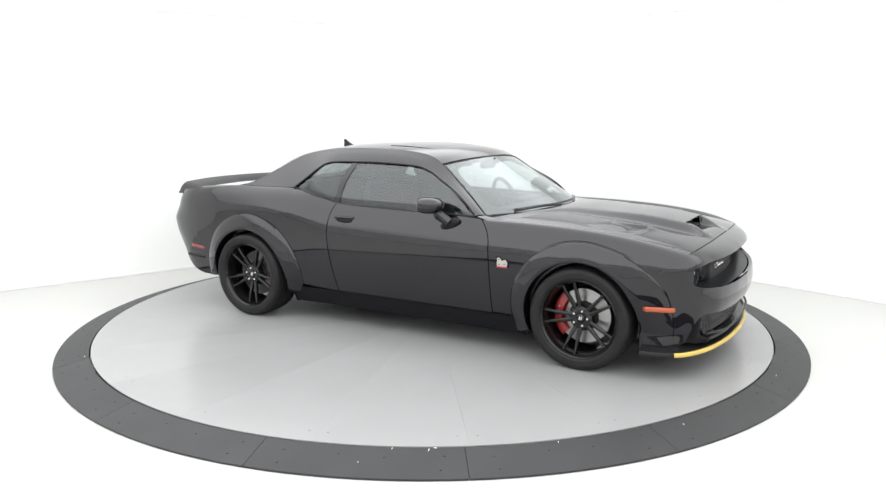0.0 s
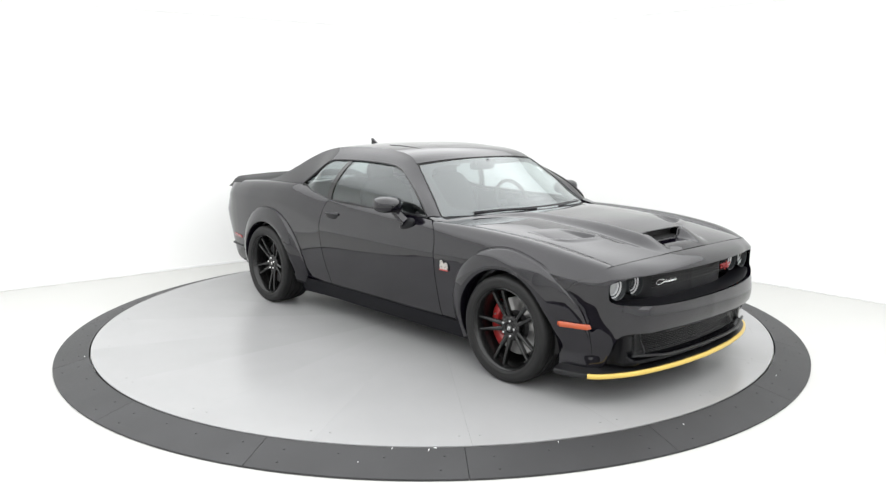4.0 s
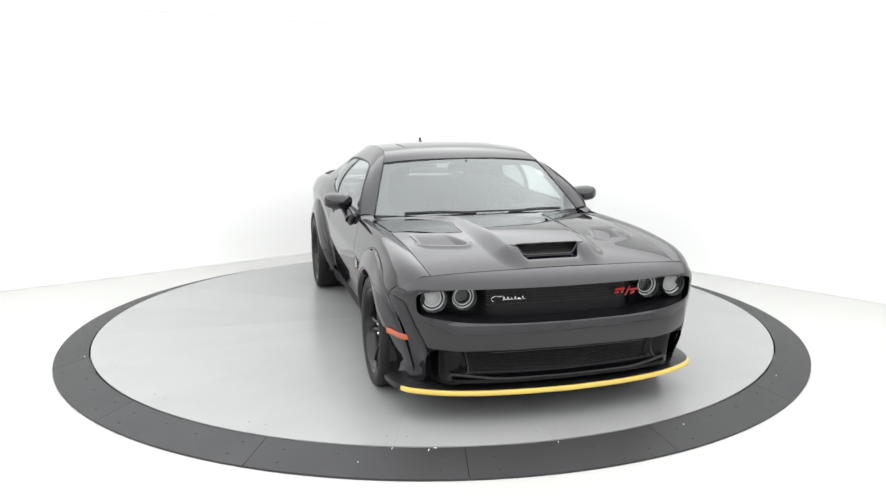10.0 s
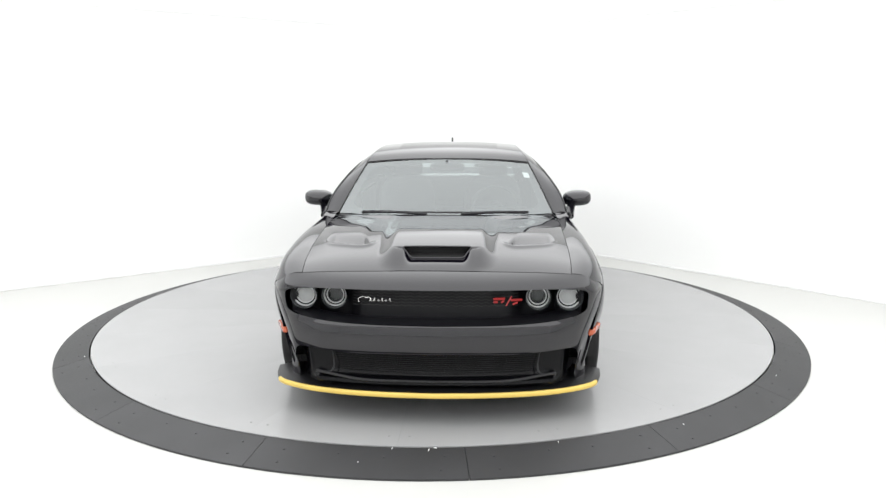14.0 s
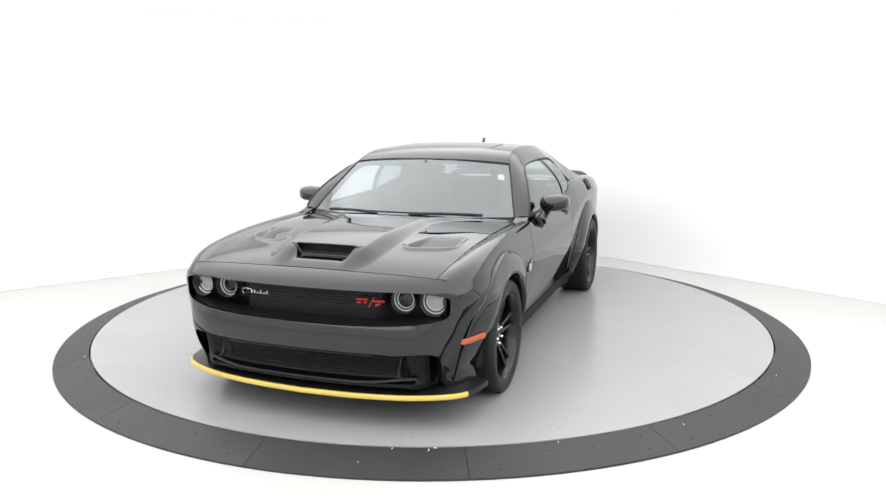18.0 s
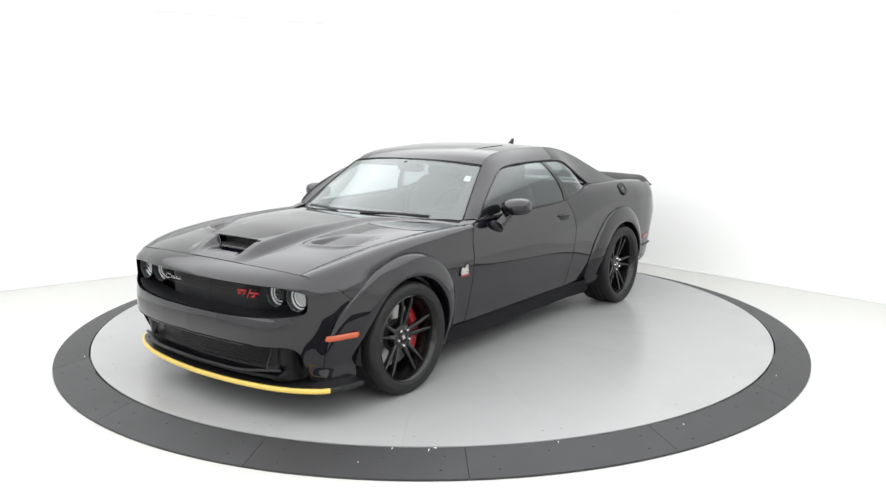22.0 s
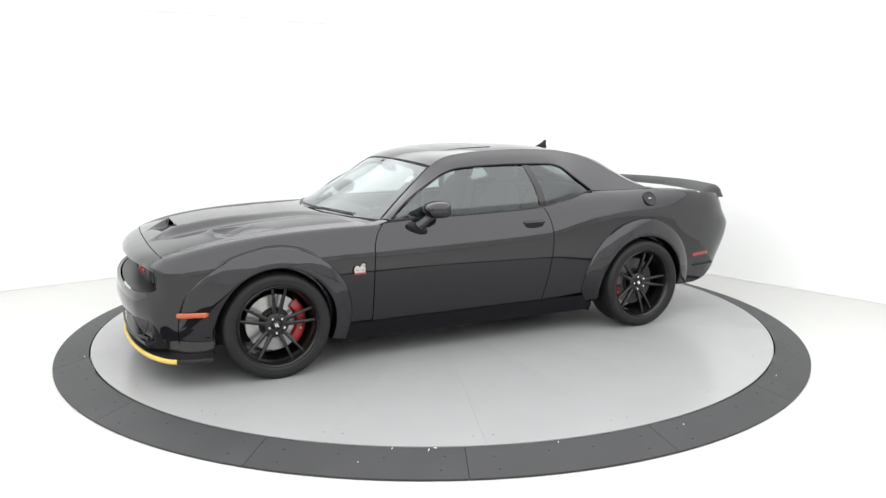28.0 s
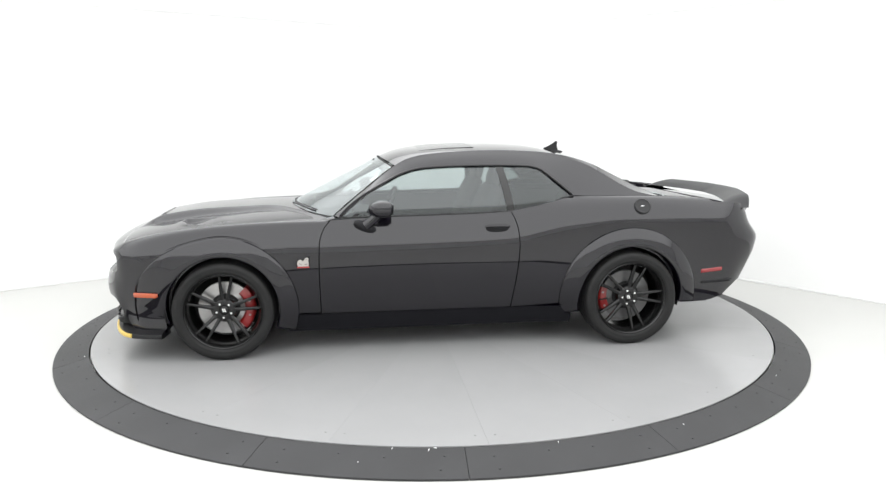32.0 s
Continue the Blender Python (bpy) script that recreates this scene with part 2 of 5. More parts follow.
# ---- the room ----
def wall(name, a, b, top=2.95, thick=0.15, paint=None):
    a, b = Vector(a), Vector(b)
    d = (b - a).normalized()
    n = Vector((d.y, -d.x, 0)) * thick
    v = [a, b, b + n, a + n]
    verts = [(*p.xy, -0.15) for p in v] + [(*p.xy, top) for p in v]
    faces = [(0, 1, 5, 4), (1, 2, 6, 5), (2, 3, 7, 6), (3, 0, 4, 7), (0, 3, 2, 1), (4, 5, 6, 7)]
    return tagged(mesh_ob(name, verts, faces, paint or WALL, smooth=False), "smooth white painted studio wall", "wall", kind="structure")


DIR_L, DIR_R = Vector((-0.81, -0.587, 0)).normalized(), Vector((0.655, -0.755, 0)).normalized()
CORNER = Vector((0.52, 4.75, 0))
CUT = 1.9
LA, RA = CORNER + DIR_L * CUT, CORNER + DIR_R * CUT
wall("wall_left", (*LA.xy, 0), (-10.5, -3.24, 0))
wall("wall_right", (10.0, -6.17, 0), (*RA.xy, 0))
wall("wall_back_left", (-10.5, -3.24, 0), (-5.5, -9.6, 0), paint=GREY_WALL)
wall("wall_back", (-5.5, -9.6, 0), (6.0, -9.6, 0), paint=GREY_WALL)
wall("wall_back_right", (6.0, -9.6, 0), (10.0, -6.17, 0), paint=GREY_WALL)
arc = [LA * (1 - t) ** 2 + CORNER * 2 * t * (1 - t) + RA * t * t for t in np.linspace(0, 1, 25)]
arc_o = [p + (CORNER - (LA + RA) / 2).normalized() * 0.15 for p in arc]
va = [(*p.xy, z) for z in (-0.15, 2.95) for p in arc] + [(*p.xy, z) for z in (-0.15, 2.95) for p in arc_o]
n25 = len(arc)
fa = [(i + 1, i, n25 + i, n25 + i + 1) for i in range(n25 - 1)] + [(2 * n25 + i, 2 * n25 + i + 1, 3 * n25 + i + 1, 3 * n25 + i) for i in range(n25 - 1)]
tagged(mesh_ob("wall_corner", va, fa, WALL), "white rounded corner of the studio walls", "wall", kind="structure")
STRIP = mat("pale_grey_joint_strip", (0.66, 0.66, 0.655), 0.6)
foot = [Vector((-10.42, -3.19, 0))] + [Vector(p) for p in arc] + [Vector((9.94, -6.10, 0))]
fv, ff = [], []
for i, p in enumerate(foot):
    d = (foot[min(i + 1, len(foot) - 1)] - foot[max(i - 1, 0)]).normalized()
    n = Vector((d.y, -d.x, 0))
    fv += [(*(p + n * o).xy, z) for o, z in ((0.012, 0.0005), (0.012, 0.012), (0.003, 0.022), (-0.004, 0.022))]
for i in range(len(foot) - 1):
    for k in range(3):
        ff.append((4 * i + k, 4 * i + k + 1, 4 * i + k + 5, 4 * i + k + 4))
tagged(mesh_ob("baseboard", fv, ff, STRIP), "thin pale grey strip where walls meet floor", "baseboard", kind="structure")
tagged(mesh_ob("floor", [(-12, -11, 0), (12, -11, 0), (12, 7, 0), (-12, 7, 0), (-12, -11, -0.15), (12, -11, -0.15), (12, 7, -0.15), (-12, 7, -0.15)], [(0, 1, 2, 3), (7, 6, 5, 4), (0, 4, 5, 1), (1, 5, 6, 2), (2, 6, 7, 3), (3, 7, 4, 0)], FLOOR, smooth=False), "white painted studio floor with faint scuffs", "floor", kind="structure")
tagged(mesh_ob("ceiling", *block(-12, 12, -11, 7, 2.95, 3.05, 0), WALL, smooth=False), "white studio ceiling", "ceiling", kind="structure")
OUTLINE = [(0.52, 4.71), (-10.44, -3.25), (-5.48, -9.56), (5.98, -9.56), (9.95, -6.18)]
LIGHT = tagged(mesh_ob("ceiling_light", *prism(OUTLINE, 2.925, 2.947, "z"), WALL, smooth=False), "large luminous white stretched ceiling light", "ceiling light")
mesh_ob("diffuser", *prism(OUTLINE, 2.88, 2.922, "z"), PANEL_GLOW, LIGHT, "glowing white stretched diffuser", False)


# ---- the turntable ----
def wedge(r0, r1, a0, a1, z0, z1, lift=0.0, n=6):
    """A ring segment; its outer edge lies at z1, its inner edge at z0, on the ground below."""
    v, f = [], []
    for i in range(n + 1):
        a = a0 + (a1 - a0) * i / n
        c, s = math.cos(a), math.sin(a)
        v += [(r0 * c, r0 * s, z0), (r1 * c, r1 * s, z1), (r1 * c, r1 * s, lift), (r0 * c, r0 * s, lift)]
    for i in range(n):
        p, q = 4 * i, 4 * i + 4
        f += [(p, p + 1, q + 1, q), (p + 1, p + 2, q + 2, q + 1), (p + 2, p + 3, q + 3, q + 2), (p + 3, p, q, q + 3)]
    f += [(3, 2, 1, 0), (4 * n, 4 * n + 1, 4 * n + 2, 4 * n + 3)]
    return v, f


def build_ramp():
    ring = tagged(mesh_ob("ramp_ring", *wedge(R_DISC + 0.03, R_SKIRT - 0.03, 0, 2 * math.pi, 0.045, 0.008, 0.001, 96), MATT, smooth=False), "dark grey sloped rubber ramp ring round the turntable", "ramp")
    step = 2 * math.pi / 16
    gap = 0.0005
    geo = wedge(R_DISC + 0.012, R_SKIRT, gap, step - gap, TABLE_H - 0.003, 0.012, 0.0005, 10)
    me = None
    for k in range(16):
        if me is None:
            ob = mesh_ob("ramp_segment", *geo, SKIRT, ring, smooth=False)
            me = ob.data
        else:
            ob = new("ramp_segment", me)
            ob.parent = ring
        ob.rotation_euler[2] = radians(-86.7) + k * step
    bolt = None
    for k in range(16):
        for fa, fr in ((0.13, 0.35), (0.4, 0.3), (0.62, 0.35), (0.9, 0.3), (0.14, 0.75), (0.88, 0.72)):
            a = radians(-86.7) + (k + fa) * step
            r = R_DISC + (R_SKIRT - R_DISC) * fr
            z = TABLE_H - 0.003 + (0.012 - TABLE_H) * fr + 0.0035
            if bolt is None:
                ob = mesh_ob("bolt", *moved(lathe([(0.0, 0.002), (0.005, 0.002), (0.007, 0.0008), (0.0075, -0.004)], 10), Matrix.Rotation(radians(90), 4, "X")), SKIRT, ring)
                bolt = ob.data
            else:
                ob = new("bolt", bolt)
                ob.parent = ring
            ob.location = (r * math.cos(a), r * math.sin(a), z)
    return ring


RING = build_ramp()
for a, r_, w_, l_ in ((-90.6, 2.752, 0.0035, 0.022), (-89.9, 2.738, 0.014, 0.005), (-94.6, 2.745, 0.003, 0.016), (-76.2, 2.748, 0.003, 0.014), (-155.2, 2.765, 0.007, 0.007), (-97.8, 2.86, 0.003, 0.008), (-60.0, 2.80, 0.004, 0.007), (-35.5, 2.80, 0.005, 0.006)):
    chip = mesh_ob("paint_chip", *block(-w_ / 2, w_ / 2, -l_ / 2, l_ / 2, 0, 0.005, 0.001), CHIP, RING, "small white paint chip")
    fr = (r_ - R_DISC) / (R_SKIRT - R_DISC)
    chip.location = (r_ * math.cos(radians(a)), r_ * math.sin(radians(a)), TABLE_H - 0.002 + (0.012 - TABLE_H) * fr)
    chip.rotation_euler[2] = radians(a + 90 + 20 * math.sin(a))


def build_disc():
    base = mesh_ob("turntable", *wedge(0.05, R_DISC - 0.012, 0, 2 * math.pi, TABLE_H - 0.008, TABLE_H - 0.008, 0.004, 96), MATT, smooth=False)
    tagged(base, "round light grey painted steel turntable with radial seams", "turntable")
    step = 2 * math.pi / 20
    me = bolt = None
    for k in range(20):
        a0 = radians(-1.1) + k * step
        if me is None:
            ob = mesh_ob("deck_plate", *wedge(0.22, R_DISC, 0.00012, step - 0.00012, TABLE_H, TABLE_H, TABLE_H - 0.007, 8), DISC, base, smooth=False)
            me = ob.data
        else:
            ob = new("deck_plate", me)
            ob.parent = base
        ob.rotation_euler[2] = a0
        for r in (2.60,):
            for side in (-1, 1):
                a = a0 + side * 0.055 / r
                if bolt is None:
                    ob = mesh_ob("bolt", *moved(lathe([(0.0, 0.001), (0.004, 0.001), (0.006, 0.0005), (0.0065, -0.003)], 8), Matrix.Rotation(radians(90), 4, "X")), BOLT, base)
                    bolt = ob.data
                else:
                    ob = new("bolt", bolt)
                    ob.parent = base
                ob.location = (r * math.cos(a), r * math.sin(a), TABLE_H + 0.001)
    mesh_ob("hub_plate", *wedge(0.0, 0.217, 0, 2 * math.pi, TABLE_H, TABLE_H, TABLE_H - 0.007, 48), DISC, base, smooth=False)
    return base


TURNTABLE = build_disc()

# ---- the car: surfaces (x forward from the front axle, y to its left, z up from the deck) ----
CAR = new("car")
tagged(CAR, "black two-door muscle coupe with wide wheel arches and yellow splitter guard", "car")
WB, HUB_Z = 2.951, 0.349
BZ = [0.20, 0.27, 0.33, 0.42, 0.55, 0.60, 0.66, 0.72, 0.790, 0.808, 0.84, 0.88, 0.92, 0.955, 0.985, 1.01, 1.035, 1.06, 1.075]
BY = [0.86, 0.903, 0.924, 0.940, 0.9525, 0.9567, 0.9610, 0.9643, 0.9675, 0.9655, 0.958, 0.9475, 0.9355, 0.922, 0.905, 0.886, 0.855, 0.80, 0.74]
TUCK = [0.035, 0.035, 0.031, 0.022, 0.007, 0.0032, 0.0005] + [0.0] * 12


def y_side(x, z):
    """Half width of the lower body, with a crease that climbs over the rear wheel."""
    x, z = np.asarray(x, float), np.asarray(z, float)
    dz = pch(x, [0.9, 0.65, 0.33, -0.04, -0.43, -0.78, -1.3, -2.05, -2.5, -3.0, -3.5, -3.9, -4.2], [-0.2, -0.165, -0.09, -0.045, -0.03, -0.01, 0.0, 0.02, 0.05, 0.055, 0.035, 0.0, -0.03])
    cr = pch(x, [0.9, 0.66, 0.33, -0.04, -0.43, -0.78, -1.3, -2.05, -2.25, -2.5, -2.9, -3.3, -3.6, -4.0], [0.73, 0.748, 0.772, 0.774, 0.770, 0.766, 0.772, 0.798, 0.845, 0.90, 0.938, 0.938, 0.93, 0.90])
    top = 1.05 + dz
    zz = np.where(z < 0.5, z, np.where(z < cr, 0.5 + (z - 0.5) * 0.305 / (cr - 0.5), 0.805 + (z - cr) * 0.245 / (top - cr)))
    taper = pch(x, [0.72, 0.66, 0.60, 0.52, 0.42, 0.3, 0.05, -0.6, -2.0, -2.6, -3.3, -3.6, -3.85, -4.0, -4.1], [-0.145, -0.088, -0.050, -0.022, -0.007, -0.002, 0.0, 0.0, 0.0, 0.0, -0.004, -0.022, -0.06, -0.10, -0.16])
    between = smooth((0.25 - x) / 0.35) * smooth((x + 3.35) / 0.35)
    ahead = smooth((x - 0.20) / 0.28) * pch(z, [0.30, 0.38, 0.45, 0.55, 0.64, 0.70, 0.74, 0.80], [0.026, 0.024, 0.021, 0.011, -0.001, -0.006, -0.005, 0.0])
    return pch(zz, BZ, BY) - between * pch(zz, BZ, TUCK) - ahead + taper


def belt_z(x):
    """Lower edge of the side windows, then the crest of the rear quarter."""
    return pch(x, [-0.6, -0.9, -1.62, -2.05, -2.30, -2.53, -2.9, -3.3, -3.62], [0.972, 0.984, 0.997, 1.010, 1.052, 1.102, 1.106, 1.092, 1.072])


def z_hood_base(x):
    return pch(x, [0.84, 0.80, 0.72, 0.56, 0.4, 0.2, 0.0, -0.3, -0.6, -0.8], [0.775, 0.812, 0.847, 0.893, 0.922, 0.953, 0.975, 0.996, 1.003, 1.003])


def z_hood(x, y):
    """The hood with its raised middle and the two sunk heat outlets."""
    a = np.abs(y)
    z = z_hood_base(x) - 0.007 * smooth((0.35 - x) / 0.5) - 0.024 * (a / 0.78) ** 2 - 0.012 * (a / 0.78) ** 6
    half = pch(x, [0.74, 0.62, 0.5, 0.3, 0.0, -0.25, -0.36, -0.46, -0.6, -0.72, -0.85], [0.16, 0.222, 0.242, 0.250, 0.258, 0.268, 0.300, 0.39, 0.58, 0.76, 0.95])
    rise = 0.050 * smooth((0.73 - x) / 0.24) * (1 - 0.42 * smooth((0.45 - x) / 0.75)) * (1 - 0.75 * smooth((-0.22 - x) / 0.45))
    lat = 1 - smooth((a - half) / 0.115)
    ramp = smooth((x - 0.507) / 0.028) * (1 - smooth((x - 0.545) / 0.17)) * (1 - smooth((a - 0.145 - 0.065 * smooth((0.537 - x) / 0.03)) / 0.055))
    z = z + rise * lat * (1 - ramp) - 0.006 * ramp
    rim = 0.350 - 0.36 * (a - 0.41) - 0.06 * np.abs((a - 0.56) / 0.155) ** 4
    back = rim - x
    across = smooth((a - 0.405 - 0.25 * np.clip(back, 0, 0.3)) / 0.045) * smooth((0.715 - a) / 0.05)
    z = z - 0.030 * across * smooth(back / 0.035) * (1 - smooth((back - 0.02) / 0.29))
    z = z + 0.007 * smooth((a - 0.37) / 0.05) * smooth((0.735 - a) / 0.05) * np.exp(-((back + 0.012) / 0.030) ** 2)
    return z


def hood_edge_y(x):
    return pch(x, [0.67, 0.5, 0.0, -0.5, -0.8], [0.750, 0.765, 0.785, 0.805, 0.815])


def y_glass(z, x=-1.5):
    """Half width at the side windows: upright at the belt, leaning in above, straighter towards the rear pillar."""
    q = np.clip((np.asarray(z, float) - 1.0) / 0.34, 0, 1.3)
    rear = smooth((-2.25 - np.asarray(x, float)) / 0.22)
    return 0.885 - 0.205 * q ** 1.6 * (1 - rear) - 0.225 * q ** 1.15 * rear


PLAN = spline([(0.0, 0.888), (0.25, 0.879), (0.45, 0.858), (0.60, 0.828), (0.71, 0.790), (0.80, 0.745), (0.865, 0.682), (0.91, 0.59), (0.937, 0.50), (0.948, 0.40)], 70)


def nose(s, out):
    """A point of the front's plan at s (0 middle, 1 arch), moved outwards by out: x, y."""
    k = s * (len(PLAN) - 1)
    i = np.clip(k.astype(int), 0, len(PLAN) - 2)
    f = (k - i)[..., None]
    p = PLAN[i] * (1 - f) + PLAN[i + 1] * f
    d = np.gradient(PLAN, axis=0)
    d = d[i] * (1 - f) + d[i + 1] * f
    d /= np.linalg.norm(d, axis=-1)[..., None]
    return p[..., 1] + d[..., 0] * out, p[..., 0] - d[..., 1] * out


def s_of_y(y):
    return np.interp(y, PLAN[:, 0], np.linspace(0, 1, len(PLAN)))


def both(name, geo, material, label="", parent=None, parents=None):
    a = part(name, geo, material, parents[0] if parents else parent, label)
    b = part(name, mirrored(geo), material, parents[1] if parents else parent, label)
    return a, b


# front panels
us, vs = np.linspace(-1, 1, 281), np.linspace(0, 1, 190)
U, V = np.meshgrid(us, vs, indexing="ij")
front_x = 0.709 - 0.036 * np.abs(U) ** 2.6
X = front_x + (-0.762 + 0.312 * (1 - np.abs(U) ** 2) - front_x) * V
Y = U * hood_edge_y(X)
HOOD = part("hood", sheet(np.stack([X, Y, z_hood(X, Y)], -1), 0.014, holes=lambda c: 0.509 < c[0] < 0.536 and abs(c[1]) < 0.140 + 2.3 * (0.536 - c[0])), PAINT, label="black hood with raised middle and scoop")

duct = sheet(np.array([[(0.530 - 0.25 * t, y, 0.898 + 0.02 * t) for t in (0, 1)] for y in np.linspace(-0.19, 0.19, 9)]), 0, rim=False)
duct2 = sheet(np.array([[(0.45 - 0.02 * abs(y), y, z) for z in (0.86, 0.944)] for y in np.linspace(-0.21, 0.21, 7)]), 0, rim=False)
part("scoop_duct", join(duct, duct2), MATT, HOOD, "dark air intake inside the scoop")
lip = []
for x, w_ in ((0.537, 0.0), (0.537, 0.07), (0.537, 0.135), (0.530, 0.154), (0.520, 0.177), (0.511, 0.198), (0.507, 0.188), (0.507, 0.09), (0.507, 0.0)):
    lip.append((x, w_, float(z_hood(np.array(x), np.array(w_))) + 0.0005))
lip = lip + [(x, -y, z) for x, y, z in lip[-2:0:-1]]
part("scoop_rim", tube(spline(lip + lip[:1], 80)[:-1], 0.0055, 6, True), PAINT, HOOD)

def fascia_bottom(yy):
    return pch(yy, [0, 0.4, 0.71, 0.77, 0.81, 0.84, 0.87, 0.90, 0.948], [0.416, 0.423, 0.440, 0.436, 0.40, 0.31, 0.225, 0.203, 0.200])


Y_OPEN, Z_OPEN = 0.838, 0.690


def round_end(yy):
    return np.maximum(1 - np.clip(np.asarray(yy, float) / Y_OPEN, 0, 1) ** 6, 0) ** (1 / 6)


def opening_top(yy):
    """Upper edge of the grille opening, rounded down at its end."""
    return Z_OPEN + (0.770 - Z_OPEN) * round_end(yy)


def fascia_top(yy):
    """Lower edge of the grille opening, rounded up at its end."""
    return Z_OPEN - (Z_OPEN - pch(yy, [0, 0.3, 0.55, 0.80, 0.95], [0.584, 0.586, 0.592, 0.604, 0.608])) * round_end(yy)


def seam_z(x):
    """Where the bumper meets the fender, ahead of the wheel."""
    return pch(x, [0.40, 0.425, 0.50, 0.58, 0.66], [0.585, 0.60, 0.70, 0.765, 0.785])


def nose_column(y, n=90):
    """One upright line of the nose skin at half width y, from its foot to the hood or fender seam."""
    s_ = np.full(n, s_of_y(y))
    hood_u = min(y / 0.80, 1.0)
    xs = float(nose(s_[:1], np.zeros(1))[0][0])
    if y < 0.80:
        xt = 0.714 - 0.036 * hood_u ** 2.6
        top = np.array([xt, hood_u * float(hood_edge_y(xt - 0.005)), 0.0])
        top[2] = float(z_hood(np.array(top[0]), np.array(top[1]))) - 0.001
        w = 0.55 * float(smooth((y - 0.60) / 0.2))
    elif y < 0.885:
        f = (y - 0.80) / 0.085
        a, b = np.array([0.675, 0.7505, 0.0]), np.array([0.656, float(y_side(0.655, 0.785)), 0.785])
        a[2] = float(z_hood(np.array(0.672), np.array(0.750))) - 0.001
        c = np.array([0.668, 0.845, 0.835])
        top = a * (1 - f) ** 2 + 2 * c * f * (1 - f) + b * f * f
        w = 0.55 + 0.45 * f
    else:
        zt = float(seam_z(min(xs, 0.656))) + 0.004
        top = np.array([xs, float(y_side(xs, zt)) - 0.001, zt])
        w = 1.0
    z_lip = min(0.772, top[2] - 0.004)
    zb = float(fascia_bottom(y))
    z = np.linspace(zb, z_lip, n)
    mid = 1 - smooth((y - 0.62) / 0.24)
    out = mid * pch(z, [0.40, 0.412, 0.43, 0.50, 0.57, 0.60, 0.772], [-0.03, -0.010, 0.010, 0.020, 0.013, 0.003, -0.038])
    low = 0.5 * (0.475 - z + np.sqrt((0.475 - z) ** 2 + 0.0016)) - 0.006
    out = out - 0.15 * np.maximum(low, 0) * smooth((y - 0.64) / 0.14) * (1 - 0.85 * smooth((y - 0.895) / 0.04))
    hx_, hy_ = nose(s_, out)
    hy_ = hy_ + (y_side(np.minimum(hx_, 0.70), np.clip(z, 0.3, 0.80)) - y_side(np.minimum(hx_, 0.70), 0.60)) * smooth((y - 0.80) / 0.08)
    k = smooth((y - 0.865) / 0.05)
    hy_ = hy_ * (1 - k) + y_side(np.minimum(hx_, 0.70), np.clip(z, 0.3, 0.80)) * k
    body = np.stack([hx_, hy_, z], 1)
    b = body[-1]
    c = b + (top - b) * [0.14 + 0.34 * w, 0.14 + 0.34 * w, 0.60 - 0.12 * w]
    t = np.linspace(0, 1, 24)[1:, None]
    return np.concatenate([body, b * (1 - t) ** 2 + 2 * c * t * (1 - t) + top * t * t])


NOSE_S = np.linspace(0, 1, 260)
NOSE_Y = np.interp(NOSE_S, np.linspace(0, 1, len(PLAN)), PLAN[:, 0])
NOSE = np.array([nose_column(float(y)) for y in NOSE_Y])
NOSE_FREE = (0.5 * smooth((NOSE_Y - 0.60) / 0.12))[1:-1, None, None]
for _ in range(70):
    NOSE[1:-1] += NOSE_FREE * (0.5 * (NOSE[:-2] + NOSE[2:]) - NOSE[1:-1])


def nose_patch(ys, lo, hi, nv):
    """Skin between two heights; lo or hi None runs to the column's own end."""
    rows = []
    for y in ys:
        k = float(np.interp(y, NOSE_Y, np.arange(len(NOSE_Y))))
        a = min(int(k), len(NOSE) - 2)
        col = NOSE[a] * (1 - (k - a)) + NOSE[a + 1] * (k - a)
        d = np.r_[0, np.cumsum(np.linalg.norm(np.diff(col, axis=0), axis=1))]
        d0 = 0.0 if lo is None else float(np.interp(lo(y), col[:, 2], d))
        d1 = d[-1] if hi is None else float(np.interp(hi(y), col[:, 2], d))
        q_ = np.linspace(d0, d1, nv)
        rows.append(np.stack([np.interp(q_, d, col[:, m]) for m in range(3)], 1))
    return np.array(rows)


def whole_width(rows):
    return np.concatenate([(rows * [1, -1, 1])[::-1][:-1], rows])


front_y = np.r_[np.linspace(0, 0.70, 30), np.linspace(0.70, 0.79, 14)[1:], 0.79 + (Y_OPEN - 0.79) * (1 - (1 - np.linspace(0, 1, 26)[1:]) ** 2.5)]
corner_y = NOSE_Y[NOSE_Y > Y_OPEN + 0.001]
corner_y = np.r_[Y_OPEN, corner_y[::2][:-1], 0.948]
def turned_in(edge, dx, dz):
    """A narrow flange that runs inwards from an edge."""
    e = np.array(edge)
    return sheet(np.stack([e, e + [dx, 0, dz], e + [2.2 * dx, 0, 1.2 * dz]], 1), 0, rim=False, flip=dz > 0)


skin = whole_width(nose_patch(front_y, opening_top, None, 18))
part("header_panel", join(sheet(skin, 0, rim=False), turned_in(skin[:, 0], -0.006, 0.004)), PAINT, label="black nose panel between hood and grille")
skin = whole_width(nose_patch(front_y, None, fascia_top, 26))
corner = sheet(nose_patch(corner_y, None, None, 48), 0.004)
part("front_bumper", join(sheet(skin, 0, rim=False), turned_in(skin[:, -1], -0.010, -0.004), turned_in(skin[:, 0], -0.010, 0.004), corner, mirrored(corner)), PAINT, label="glossy black front bumper")

